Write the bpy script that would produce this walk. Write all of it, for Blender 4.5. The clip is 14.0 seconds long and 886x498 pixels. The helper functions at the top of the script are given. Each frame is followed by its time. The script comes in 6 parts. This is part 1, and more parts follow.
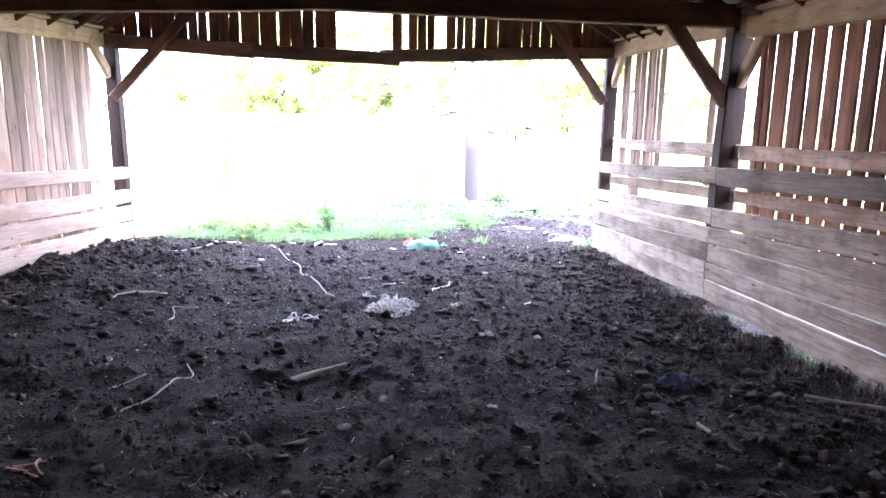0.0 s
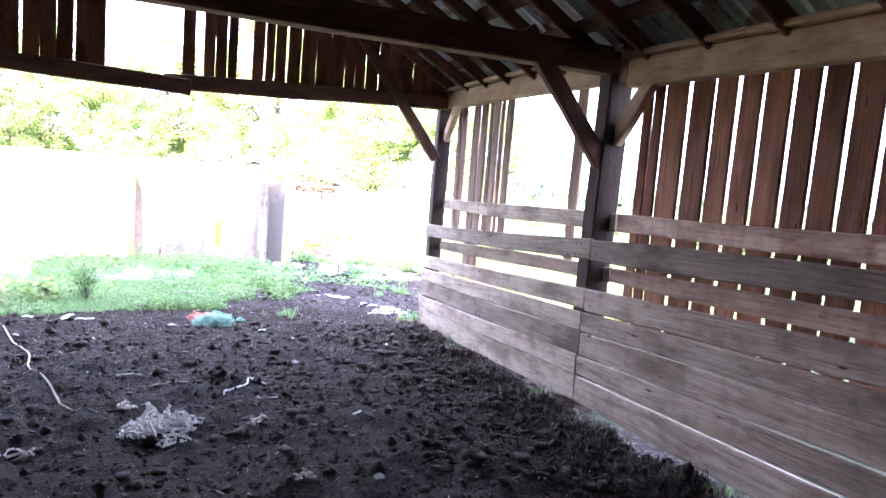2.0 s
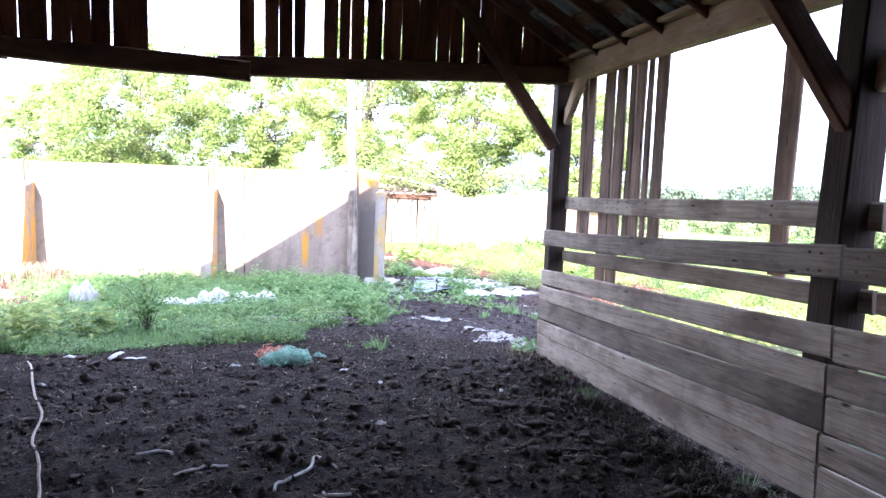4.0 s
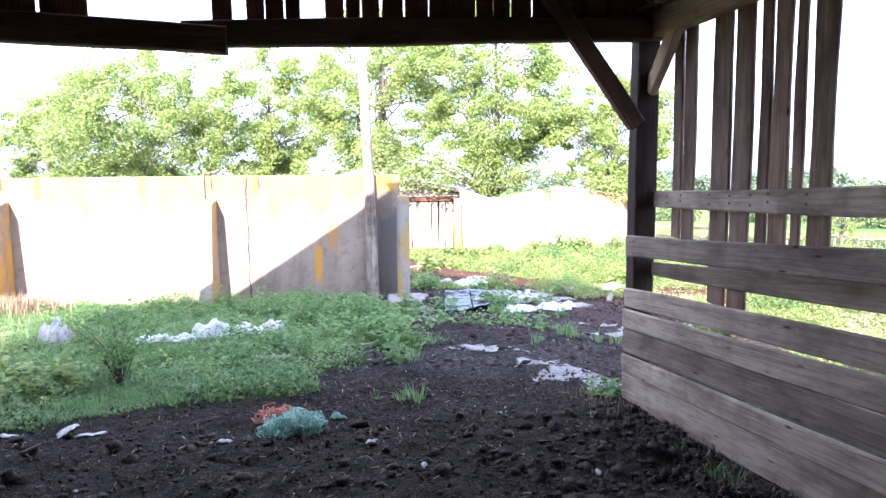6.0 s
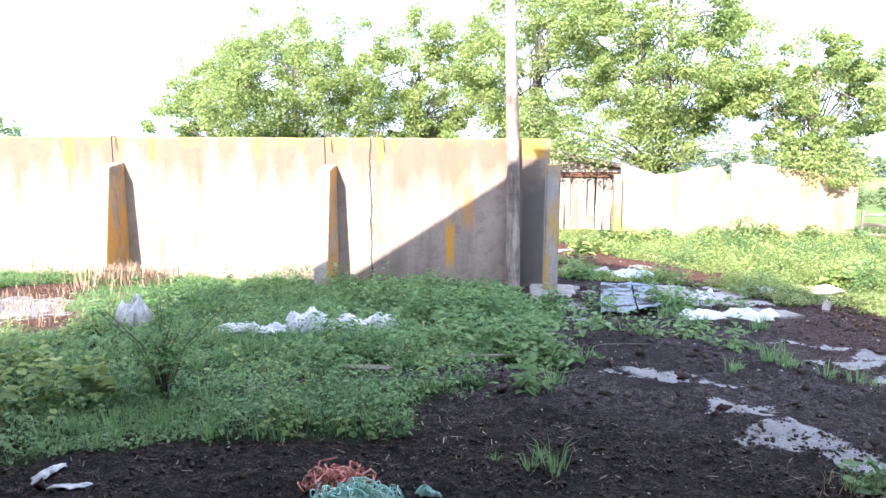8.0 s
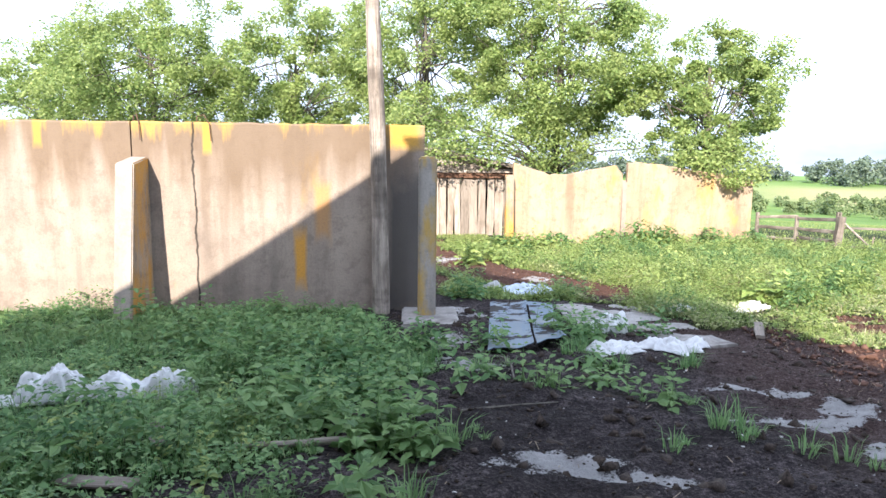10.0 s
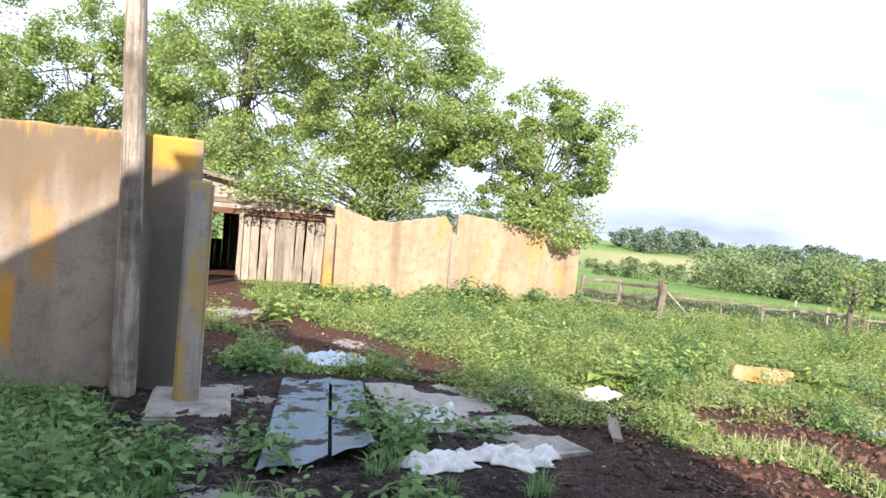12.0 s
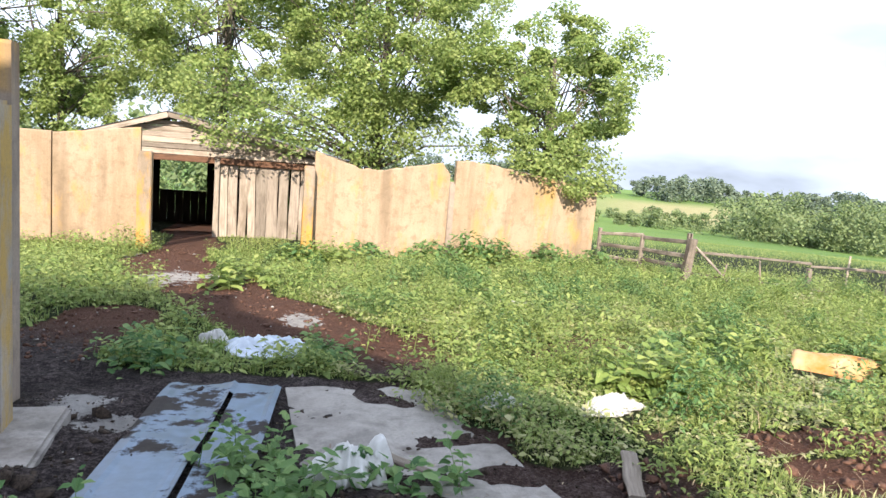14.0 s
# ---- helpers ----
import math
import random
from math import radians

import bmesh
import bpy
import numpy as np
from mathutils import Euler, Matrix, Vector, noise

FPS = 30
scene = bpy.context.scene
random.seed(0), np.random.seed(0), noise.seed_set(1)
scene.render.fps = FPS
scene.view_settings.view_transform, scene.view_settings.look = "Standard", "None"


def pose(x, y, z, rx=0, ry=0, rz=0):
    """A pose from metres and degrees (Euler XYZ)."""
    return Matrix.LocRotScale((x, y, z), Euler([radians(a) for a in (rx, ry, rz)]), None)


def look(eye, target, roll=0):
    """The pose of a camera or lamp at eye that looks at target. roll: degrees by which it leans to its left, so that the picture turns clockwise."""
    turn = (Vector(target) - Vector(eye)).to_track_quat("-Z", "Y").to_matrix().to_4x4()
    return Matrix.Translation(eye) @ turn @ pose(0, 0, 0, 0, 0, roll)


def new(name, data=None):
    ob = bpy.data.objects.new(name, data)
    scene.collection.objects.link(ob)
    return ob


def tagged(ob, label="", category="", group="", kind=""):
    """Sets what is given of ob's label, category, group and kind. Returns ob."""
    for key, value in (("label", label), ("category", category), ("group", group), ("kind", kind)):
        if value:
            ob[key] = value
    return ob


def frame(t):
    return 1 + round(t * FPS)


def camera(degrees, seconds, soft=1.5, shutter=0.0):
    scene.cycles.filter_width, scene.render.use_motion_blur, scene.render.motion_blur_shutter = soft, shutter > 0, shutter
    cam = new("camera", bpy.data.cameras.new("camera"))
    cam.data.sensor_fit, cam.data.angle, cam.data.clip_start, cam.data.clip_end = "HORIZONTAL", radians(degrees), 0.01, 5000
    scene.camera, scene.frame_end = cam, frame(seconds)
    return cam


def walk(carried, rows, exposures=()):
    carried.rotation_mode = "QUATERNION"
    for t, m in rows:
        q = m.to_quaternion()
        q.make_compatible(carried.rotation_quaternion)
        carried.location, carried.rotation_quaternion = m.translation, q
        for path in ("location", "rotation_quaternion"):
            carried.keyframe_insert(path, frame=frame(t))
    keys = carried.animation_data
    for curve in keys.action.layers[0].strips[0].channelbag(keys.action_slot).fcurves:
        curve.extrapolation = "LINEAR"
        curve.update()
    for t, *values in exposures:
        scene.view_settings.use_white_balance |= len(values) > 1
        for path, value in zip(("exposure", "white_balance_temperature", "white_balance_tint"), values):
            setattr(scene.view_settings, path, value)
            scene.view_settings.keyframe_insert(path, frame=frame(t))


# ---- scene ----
cam = camera(64.5, 14.0, shutter=0.0)
METRES, EYE, TILT, LEAN, TURN = 13.3, 1.5, 0.0, 0.0, 0.0
ROWS = [
    (0.0, 0.0, 0.0, 0.0, 0.25, -13.0, -1.06),
    (0.5, -0.003, 0.0244, -0.0015, -5.91, -10.13, -3.03),
    (1.0, -0.0029, 0.0587, -0.0058, -8.51, -8.55, -4.68),
    (1.5, -0.0022, 0.0964, -0.0101, -9.39, -8.4, -4.65),
    (2.0, -0.0028, 0.128, -0.012, -15.56, -7.45, -5.12),
    (2.5, 0.0023, 0.1565, -0.0142, -10.53, -6.86, -4.25),
    (3.0, 0.0074, 0.1905, -0.0188, -7.6, -6.46, -2.26),
    (3.5, 0.0162, 0.2276, -0.023, -7.84, -7.44, -2.59),
    (6.0, 0.0154, 0.3964, -0.0322, -6.79, -7.38, 0.31),
    (6.5, 0.0151, 0.4284, -0.0355, -4.11, -8.59, -0.76),
    (7.0, 0.0137, 0.4691, -0.0397, -2.67, -8.93, -1.77),
    (7.5, 0.0211, 0.5086, -0.0467, 3.0, -10.44, -0.16),
    (8.0, 0.0291, 0.5469, -0.0497, 5.75, -9.18, -0.34),
    (10.5, 0.058, 0.7348, -0.0682, -8.62, -8.4, -1.75),
    (11.0, 0.0632, 0.7648, -0.0698, -14.55, -5.22, -3.27),
    (11.5, 0.0756, 0.799, -0.0702, -15.22, -4.63, -5.04),
    (12.0, 0.0878, 0.8328, -0.0729, -16.24, -4.24, -5.63),
    (12.5, 0.1069, 0.868, -0.075, -20.29, -6.54, -4.29),
    (13.0, 0.1224, 0.9021, -0.0773, -17.82, -6.56, -4.81),
    (13.5, 0.141, 0.932, -0.0792, -20.15, -7.27, -2.79),
    (14.0, 0.1644, 0.9626, -0.0801, -14.65, -8.37, -4.92),
]
walk(cam, [(t, pose(0, 0, EYE, TILT, LEAN, TURN) @ pose(METRES * x, METRES * y, METRES * z, 90 + pitch, roll, yaw)) for t, x, y, z, yaw, pitch, roll in ROWS],
     [(0.0, 5.02, 5750, 32), (1.0, 4.76, 5720, 32), (1.5, 4.55, 5700, 32), (2.0, 4.32, 5650, 31), (2.5, 4.14, 5620, 28), (3.0, 3.84, 5600, 26), (3.7, 3.28, 5600, 25), (5.8, 2.53, 5650, 22),
      (6.5, 2.28, 5700, 21), (7.5, 2.06, 5740, 20), (8.0, 2.12, 5750, 19), (10.5, 1.44, 6000, 13), (11.0, 1.44, 6050, 13), (12.0, 1.2, 6200, 12), (12.5, 1.07, 6240, 12), (13.0, 1.1, 6280, 12), (14.0, 1.14, 6350, 12)])


# ---- world, sun and exposure ----
SUN_WAY = Vector((0.285, 1.0, -0.572)).normalized()
sun = new("sun", bpy.data.lights.new("sun", "SUN"))
sun.data.energy, sun.data.angle, sun.data.color = 5.0, radians(0.5), (1.0, 0.88, 0.72)
sun.matrix_world = look((0, 0, 40), Vector((0, 0, 40)) + SUN_WAY)

world = bpy.data.worlds.new("sky")
scene.world = world
world.use_nodes = True
wn, wl = world.node_tree.nodes, world.node_tree.links
wn.clear()
w_out = wn.new("ShaderNodeOutputWorld")
w_bg = wn.new("ShaderNodeBackground")
w_sky = wn.new("ShaderNodeTexSky")
w_sky.sky_type, w_sky.sun_disc = "NISHITA", False
w_sky.sun_elevation = math.asin(-SUN_WAY.z)
w_sky.sun_rotation = math.atan2(-SUN_WAY.x, -SUN_WAY.y)
w_sky.dust_density, w_sky.air_density = 3.0, 1.0
w_co = wn.new("ShaderNodeTexCoord")
w_map = wn.new("ShaderNodeMapping")
w_map.inputs["Scale"].default_value = (1.2, 1.2, 4.0)
w_noise = wn.new("ShaderNodeTexNoise")
w_noise.inputs["Scale"].default_value, w_noise.inputs["Detail"].default_value = 1.6, 6
w_ramp = wn.new("ShaderNodeValToRGB")
w_ramp.color_ramp.elements[0].position, w_ramp.color_ramp.elements[0].color = 0.30, (0.35, 0.35, 0.35, 1)
w_ramp.color_ramp.elements[1].position, w_ramp.color_ramp.elements[1].color = 0.55, (1, 1, 1, 1)
w_mix = wn.new("ShaderNodeMixRGB")
w_mix.inputs[2].default_value = (9.1, 10.3, 12.4, 1)
w_bg.inputs["Strength"].default_value = 0.076
wl.new(w_co.outputs["Generated"], w_map.inputs["Vector"])
wl.new(w_map.outputs["Vector"], w_noise.inputs["Vector"])
wl.new(w_noise.outputs["Fac"], w_ramp.inputs["Fac"])
wl.new(w_ramp.outputs["Color"], w_mix.inputs[0])
wl.new(w_sky.outputs["Color"], w_mix.inputs[1])
wl.new(w_mix.outputs["Color"], w_bg.inputs["Color"])
wl.new(w_bg.outputs["Background"], w_out.inputs["Surface"])

# ---- materials ----


def node_material(name, rough=0.85, metal=0.0, spec=0.3):
    m = bpy.data.materials.new(name)
    m.use_nodes = True
    nt = m.node_tree
    p = nt.nodes["Principled BSDF"]
    p.inputs["Roughness"].default_value = rough
    p.inputs["Metallic"].default_value = metal
    p.inputs["Specular IOR Level"].default_value = spec
    return m, nt, p


def ramp(nt, src, stops):
    r = nt.nodes.new("ShaderNodeValToRGB")
    e = r.color_ramp.elements
    while len(e) < len(stops):
        e.new(0.5)
    for el, (pos, col) in zip(e, stops):
        el.position, el.color = pos, (*col, 1)
    nt.links.new(src, r.inputs["Fac"])
    return r.outputs["Color"]


def noise_node(nt, vec, scale, detail=5, rough=0.6):
    n = nt.nodes.new("ShaderNodeTexNoise")
    n.inputs["Scale"].default_value, n.inputs["Detail"].default_value = scale, detail
    n.inputs["Roughness"].default_value = rough
    nt.links.new(vec, n.inputs["Vector"])
    return n.outputs["Fac"]


def mapping(nt, vec, scale, offset=None):
    mp = nt.nodes.new("ShaderNodeMapping")
    mp.inputs["Scale"].default_value = scale
    nt.links.new(vec, mp.inputs["Vector"])
    if offset is not None:
        nt.links.new(offset, mp.inputs["Location"])
    return mp.outputs["Vector"]


def mixed(nt, fac, a, b, mode="MIX"):
    mx = nt.nodes.new("ShaderNodeMixRGB")
    mx.blend_type = mode
    for slot, v in ((0, fac), (1, a), (2, b)):
        if isinstance(v, (int, float)):
            mx.inputs[slot].default_value = v
        elif isinstance(v, tuple):
            mx.inputs[slot].default_value = (*v, 1)
        else:
            nt.links.new(v, mx.inputs[slot])
    return mx.outputs["Color"]


def math_node(nt, op, a, b):
    mn = nt.nodes.new("ShaderNodeMath")
    mn.operation = op
    for slot, v in ((0, a), (1, b)):
        if isinstance(v, (int, float)):
            mn.inputs[slot].default_value = v
        else:
            nt.links.new(v, mn.inputs[slot])
    return mn.outputs["Value"]


def bump(nt, p, height, strength, dist):
    b = nt.nodes.new("ShaderNodeBump")
    b.inputs["Strength"].default_value, b.inputs["Distance"].default_value = strength, dist
    nt.links.new(height, b.inputs["Height"])
    nt.links.new(b.outputs["Normal"], p.inputs["Normal"])


def wood(name, dark, mid, pale, stain, knots=True, smear=0.0):
    """Weathered sawn timber; the grain runs along u of the piece's own unwrapping, in metres."""
    m, nt, p = node_material(name, 0.85, 0, 0.2)
    uv = nt.nodes.new("ShaderNodeTexCoord").outputs["UV"]
    info = nt.nodes.new("ShaderNodeObjectInfo").outputs["Random"]
    off = nt.nodes.new("ShaderNodeCombineXYZ")
    for i in range(3):
        nt.links.new(math_node(nt, "MULTIPLY", info, 37.0 + 11 * i), off.inputs[i])
    v = mapping(nt, uv, (1, 1, 1), off.outputs["Vector"])
    fine = noise_node(nt, mapping(nt, v, (2.6, 70, 1)), 1.0, 8, 0.7)
    broad = noise_node(nt, mapping(nt, v, (0.8, 9, 1)), 1.0, 4)
    blot = noise_node(nt, mapping(nt, v, (1.6, 4, 1)), 1.0, 5)
    c = ramp(nt, fine, [(0.3, dark), (0.5, mid), (0.75, pale)])
    c = mixed(nt, ramp(nt, broad, [(0.3, (0, 0, 0)), (0.7, (1, 1, 1))]), c, mixed(nt, 0.5, c, pale))
    c = mixed(nt, ramp(nt, blot, [(0.47, (0, 0, 0)), (0.66, (0.85, 0.85, 0.85))]), c, stain)
    tone = nt.nodes.new("ShaderNodeHueSaturation")
    nt.links.new(math_node(nt, "ADD", math_node(nt, "MULTIPLY", info, 0.65), 0.68), tone.inputs["Value"])
    nt.links.new(c, tone.inputs["Color"])
    c = tone.outputs["Color"]
    if knots:
        vo = nt.nodes.new("ShaderNodeTexVoronoi")
        nt.links.new(mapping(nt, v, (2.6, 11, 1)), vo.inputs["Vector"])
        vo.inputs["Scale"].default_value = 1.0
        k = ramp(nt, vo.outputs["Distance"], [(0.04, (1, 1, 1)), (0.11, (0, 0, 0))])
        c = mixed(nt, k, c, tuple(v * 0.5 for v in dark))
    if smear:
        splash = noise_node(nt, mapping(nt, v, (4.5, 11, 1)), 1.0, 8, 0.72)
        c = mixed(nt, ramp(nt, splash, [(0.53, (0, 0, 0)), (0.66, (smear * 0.8, smear * 0.8, smear * 0.8))]), c, tuple(v * 0.55 for v in stain))
        rain = noise_node(nt, mapping(nt, v, (7, 1.3, 1)), 1.0, 5, 0.6)
        c = mixed(nt, ramp(nt, rain, [(0.5, (0, 0, 0)), (0.7, (smear * 0.7, smear * 0.7, smear * 0.7))]), c, stain)
    nt.links.new(c, p.inputs["Base Color"])
    bump(nt, p, math_node(nt, "ADD", fine, math_node(nt, "MULTIPLY", broad, 0.8)), 0.8, 0.008)
    return m


# Warm pale wood for the left wall, with its glare put into the tone.
M_PALE = wood("pale_glare_board", (0.17, 0.12, 0.085), (0.38, 0.28, 0.205), (0.55, 0.43, 0.33), (0.3, 0.2, 0.14))
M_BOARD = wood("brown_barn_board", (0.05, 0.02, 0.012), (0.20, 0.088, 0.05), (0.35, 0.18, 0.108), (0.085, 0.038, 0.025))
M_BEAM = wood("dark_beam_timber", (0.045, 0.025, 0.018), (0.13, 0.065, 0.04), (0.23, 0.13, 0.08), (0.06, 0.035, 0.025), False)
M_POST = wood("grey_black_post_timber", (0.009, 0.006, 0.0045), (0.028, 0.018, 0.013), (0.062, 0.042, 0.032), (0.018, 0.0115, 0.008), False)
M_PLATE = wood("yellow_new_timber", (0.30, 0.205, 0.12), (0.50, 0.37, 0.23), (0.62, 0.48, 0.32), (0.36, 0.24, 0.14), True, 0.7)
M_GREY = wood("weathered_grey_board", (0.065, 0.049, 0.037), (0.25, 0.203, 0.153), (0.43, 0.36, 0.28), (0.12, 0.09, 0.066), True, 0.42)
M_SLAT = wood("brown_weathered_slat", (0.055, 0.037, 0.026), (0.19, 0.128, 0.088), (0.36, 0.26, 0.19), (0.09, 0.06, 0.042))
M_RAIL = wood("brown_grey_rail", (0.16, 0.11, 0.08), (0.40, 0.285, 0.21), (0.56, 0.43, 0.33), (0.2, 0.12, 0.085), True, 0.8)
M_POLE = wood("weathered_pole_wood", (0.09, 0.075, 0.06), (0.26, 0.215, 0.175), (0.42, 0.36, 0.295), (0.15, 0.12, 0.09), False)


M_OLDPOLE = wood("cracked_grey_pole", (0.04, 0.032, 0.026), (0.19, 0.157, 0.128), (0.40, 0.345, 0.285), (0.085, 0.07, 0.055), False, 0.7)


def metal_material(name, base, rust, rough):
    m, nt, p = node_material(name, rough, 0.75, 0.5)
    co = nt.nodes.new("ShaderNodeTexCoord").outputs["Object"]
    a = noise_node(nt, co, 2.3, 6, 0.65)
    b = noise_node(nt, co, 17, 5, 0.6)
    c = mixed(nt, ramp(nt, b, [(0.35, (0, 0, 0)), (0.7, (1, 1, 1))]), base, tuple(v * 1.35 for v in base))
    f = ramp(nt, a, [(0.52, (0, 0, 0)), (0.56, (1, 1, 1))])
    nt.links.new(mixed(nt, f, c, rust), p.inputs["Base Color"])
    nt.links.new(math_node(nt, "ADD", math_node(nt, "ADD", math_node(nt, "MULTIPLY", b, 0.4), rough - 0.15), math_node(nt, "MULTIPLY", f, 0.45)), p.inputs["Roughness"])
    nt.links.new(math_node(nt, "SUBTRACT", 0.75, math_node(nt, "MULTIPLY", f, 0.7)), p.inputs["Metallic"])
    bump(nt, p, b, 0.25, 0.004)
    return m


M_ROOF = metal_material("dull_roof_sheet", (0.30, 0.32, 0.34), (0.16, 0.10, 0.07), 0.6)
# Blue of the reflected sky is put into the sheet's base colour.
M_TIN = metal_material("galvanised_sheet", (0.17, 0.22, 0.30), (0.022, 0.017, 0.015), 0.36)


def concrete_material(name, base, pale, lichen, amount, top=None, stains_and_shade=(), cracks=(), runs=0.5, spread=1.4):
    """Old concrete with rain streaks and lichen. top: height of a lichened upper edge; stains_and_shade: (x, half
    width, low, high, tint) of rusty runs and of painted shade; cracks: x of upright cracks.
    """
    m, nt, p = node_material(name, 0.92, 0, 0.2)
    co = nt.nodes.new("ShaderNodeTexCoord").outputs["Object"]
    xyz = nt.nodes.new("ShaderNodeSeparateXYZ")
    nt.links.new(co, xyz.inputs["Vector"])
    grain = noise_node(nt, co, 45, 6, 0.7)
    pits = noise_node(nt, co, 130, 3, 0.6)
    cloud = noise_node(nt, co, 1.1, 6, 0.65)
    streak = noise_node(nt, mapping(nt, co, (4.0, 4.0, 0.45)), 1.0, 8, 0.68)
    drip = noise_node(nt, mapping(nt, co, (2.2, 2.2, 0.2)), 1.0, 4, 0.55)
    wob = noise_node(nt, co, 3.0, 4, 0.6)
    c = ramp(nt, cloud, [(0.32, base), (0.66, pale)])
    spots = noise_node(nt, co, 6.5, 7, 0.7)
    c = mixed(nt, ramp(nt, spots, [(0.36, (runs, runs, runs)), (0.5, (0, 0, 0))]), c, tuple(v * 0.6 for v in base))
    c = mixed(nt, ramp(nt, streak, [(0.48, (0, 0, 0)), (0.68, (runs, runs, runs))]), c, tuple(v * 0.6 for v in base))
    c = mixed(nt, ramp(nt, drip, [(0.54, (0, 0, 0)), (0.68, (runs, runs, runs))]), c, tuple(v * 0.42 for v in base))
    lich = noise_node(nt, mapping(nt, co, (1.3, 1.3, 0.45)), spread, 6, 0.65)
    c = mixed(nt, ramp(nt, lich, [(amount, (0, 0, 0)), (amount + 0.13, (0.8, 0.8, 0.8))]), c, lichen)
    if top is not None:
        grime = math_node(nt, "ADD", math_node(nt, "SUBTRACT", xyz.outputs["Z"], top - 0.75), math_node(nt, "MULTIPLY", math_node(nt, "SUBTRACT", drip, 0.5), 3.0))
        c = mixed(nt, ramp(nt, grime, [(0.0, (0, 0, 0)), (0.55, (0.8, 0.8, 0.8))]), c, (base[0] * 0.62, base[1] * 0.54, base[2] * 0.42))
        h = math_node(nt, "ADD", math_node(nt, "SUBTRACT", xyz.outputs["Z"], top), math_node(nt, "MULTIPLY", math_node(nt, "SUBTRACT", streak, 0.5), 1.5))
        c = mixed(nt, ramp(nt, h, [(0.0, (0, 0, 0)), (0.16, (0.75, 0.75, 0.75))]), c, lichen)
    for sx, half, lo, hi, tint in stains_and_shade:
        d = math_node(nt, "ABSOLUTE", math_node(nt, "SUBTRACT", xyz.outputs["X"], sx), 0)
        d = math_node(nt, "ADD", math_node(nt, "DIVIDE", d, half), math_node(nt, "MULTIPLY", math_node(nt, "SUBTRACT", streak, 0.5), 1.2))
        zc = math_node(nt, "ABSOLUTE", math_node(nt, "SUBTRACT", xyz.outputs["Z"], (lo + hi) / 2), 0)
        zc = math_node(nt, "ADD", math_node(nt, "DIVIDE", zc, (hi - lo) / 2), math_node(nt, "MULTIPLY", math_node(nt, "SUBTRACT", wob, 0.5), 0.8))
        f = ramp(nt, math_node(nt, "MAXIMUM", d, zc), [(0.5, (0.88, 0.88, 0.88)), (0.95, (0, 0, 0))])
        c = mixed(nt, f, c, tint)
    for sx in cracks:
        d = math_node(nt, "ABSOLUTE", math_node(nt, "ADD", math_node(nt, "SUBTRACT", xyz.outputs["X"], sx), math_node(nt, "MULTIPLY", math_node(nt, "SUBTRACT", wob, 0.5), 0.12)), 0)
        c = mixed(nt, ramp(nt, d, [(0.006, (0.95, 0.95, 0.95)), (0.016, (0, 0, 0))]), c, (0.03, 0.026, 0.022))
    c = mixed(nt, ramp(nt, grain, [(0.3, (0.32, 0.32, 0.32)), (0.55, (0, 0, 0))]), c, tuple(v * 0.5 for v in base))
    nt.links.new(c, p.inputs["Base Color"])
    bump(nt, p, math_node(nt, "ADD", grain, math_node(nt, "MULTIPLY", pits, 0.6)), 0.6, 0.012)
    return m


# The first tint below paints shade on the wall between pole and post.
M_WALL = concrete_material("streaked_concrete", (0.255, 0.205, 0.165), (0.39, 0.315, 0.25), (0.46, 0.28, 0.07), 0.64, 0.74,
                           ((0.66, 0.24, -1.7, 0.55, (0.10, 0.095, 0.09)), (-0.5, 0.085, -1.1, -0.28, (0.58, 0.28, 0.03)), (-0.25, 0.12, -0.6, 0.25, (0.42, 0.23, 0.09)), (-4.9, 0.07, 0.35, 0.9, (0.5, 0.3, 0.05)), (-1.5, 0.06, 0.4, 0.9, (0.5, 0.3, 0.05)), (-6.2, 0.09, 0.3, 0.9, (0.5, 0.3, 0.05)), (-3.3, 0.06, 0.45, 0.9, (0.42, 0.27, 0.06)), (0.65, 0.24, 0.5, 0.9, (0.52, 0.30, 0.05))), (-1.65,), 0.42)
M_LICHEN = concrete_material("lichened_concrete", (0.31, 0.225, 0.145), (0.40, 0.30, 0.21), (0.42, 0.25, 0.07), 0.54, runs=0.5)
M_RUSTY = concrete_material("orange_lichened_concrete", (0.25, 0.195, 0.14), (0.36, 0.29, 0.215), (0.52, 0.26, 0.03), 0.45, runs=0.5, spread=2.2)
M_CAST = concrete_material("pale_cast_concrete", (0.30, 0.255, 0.21), (0.42, 0.36, 0.30), (0.44, 0.30, 0.10), 0.64, runs=0.3)
M_POSTC = concrete_material("grey_post_concrete", (0.27, 0.245, 0.215), (0.38, 0.345, 0.30), (0.46, 0.29, 0.05), 0.49, runs=0.5, spread=2.6)
M_PAD = concrete_material("pale_floor_concrete", (0.25, 0.23, 0.21), (0.37, 0.345, 0.315), (0.12, 0.10, 0.085), 0.54)


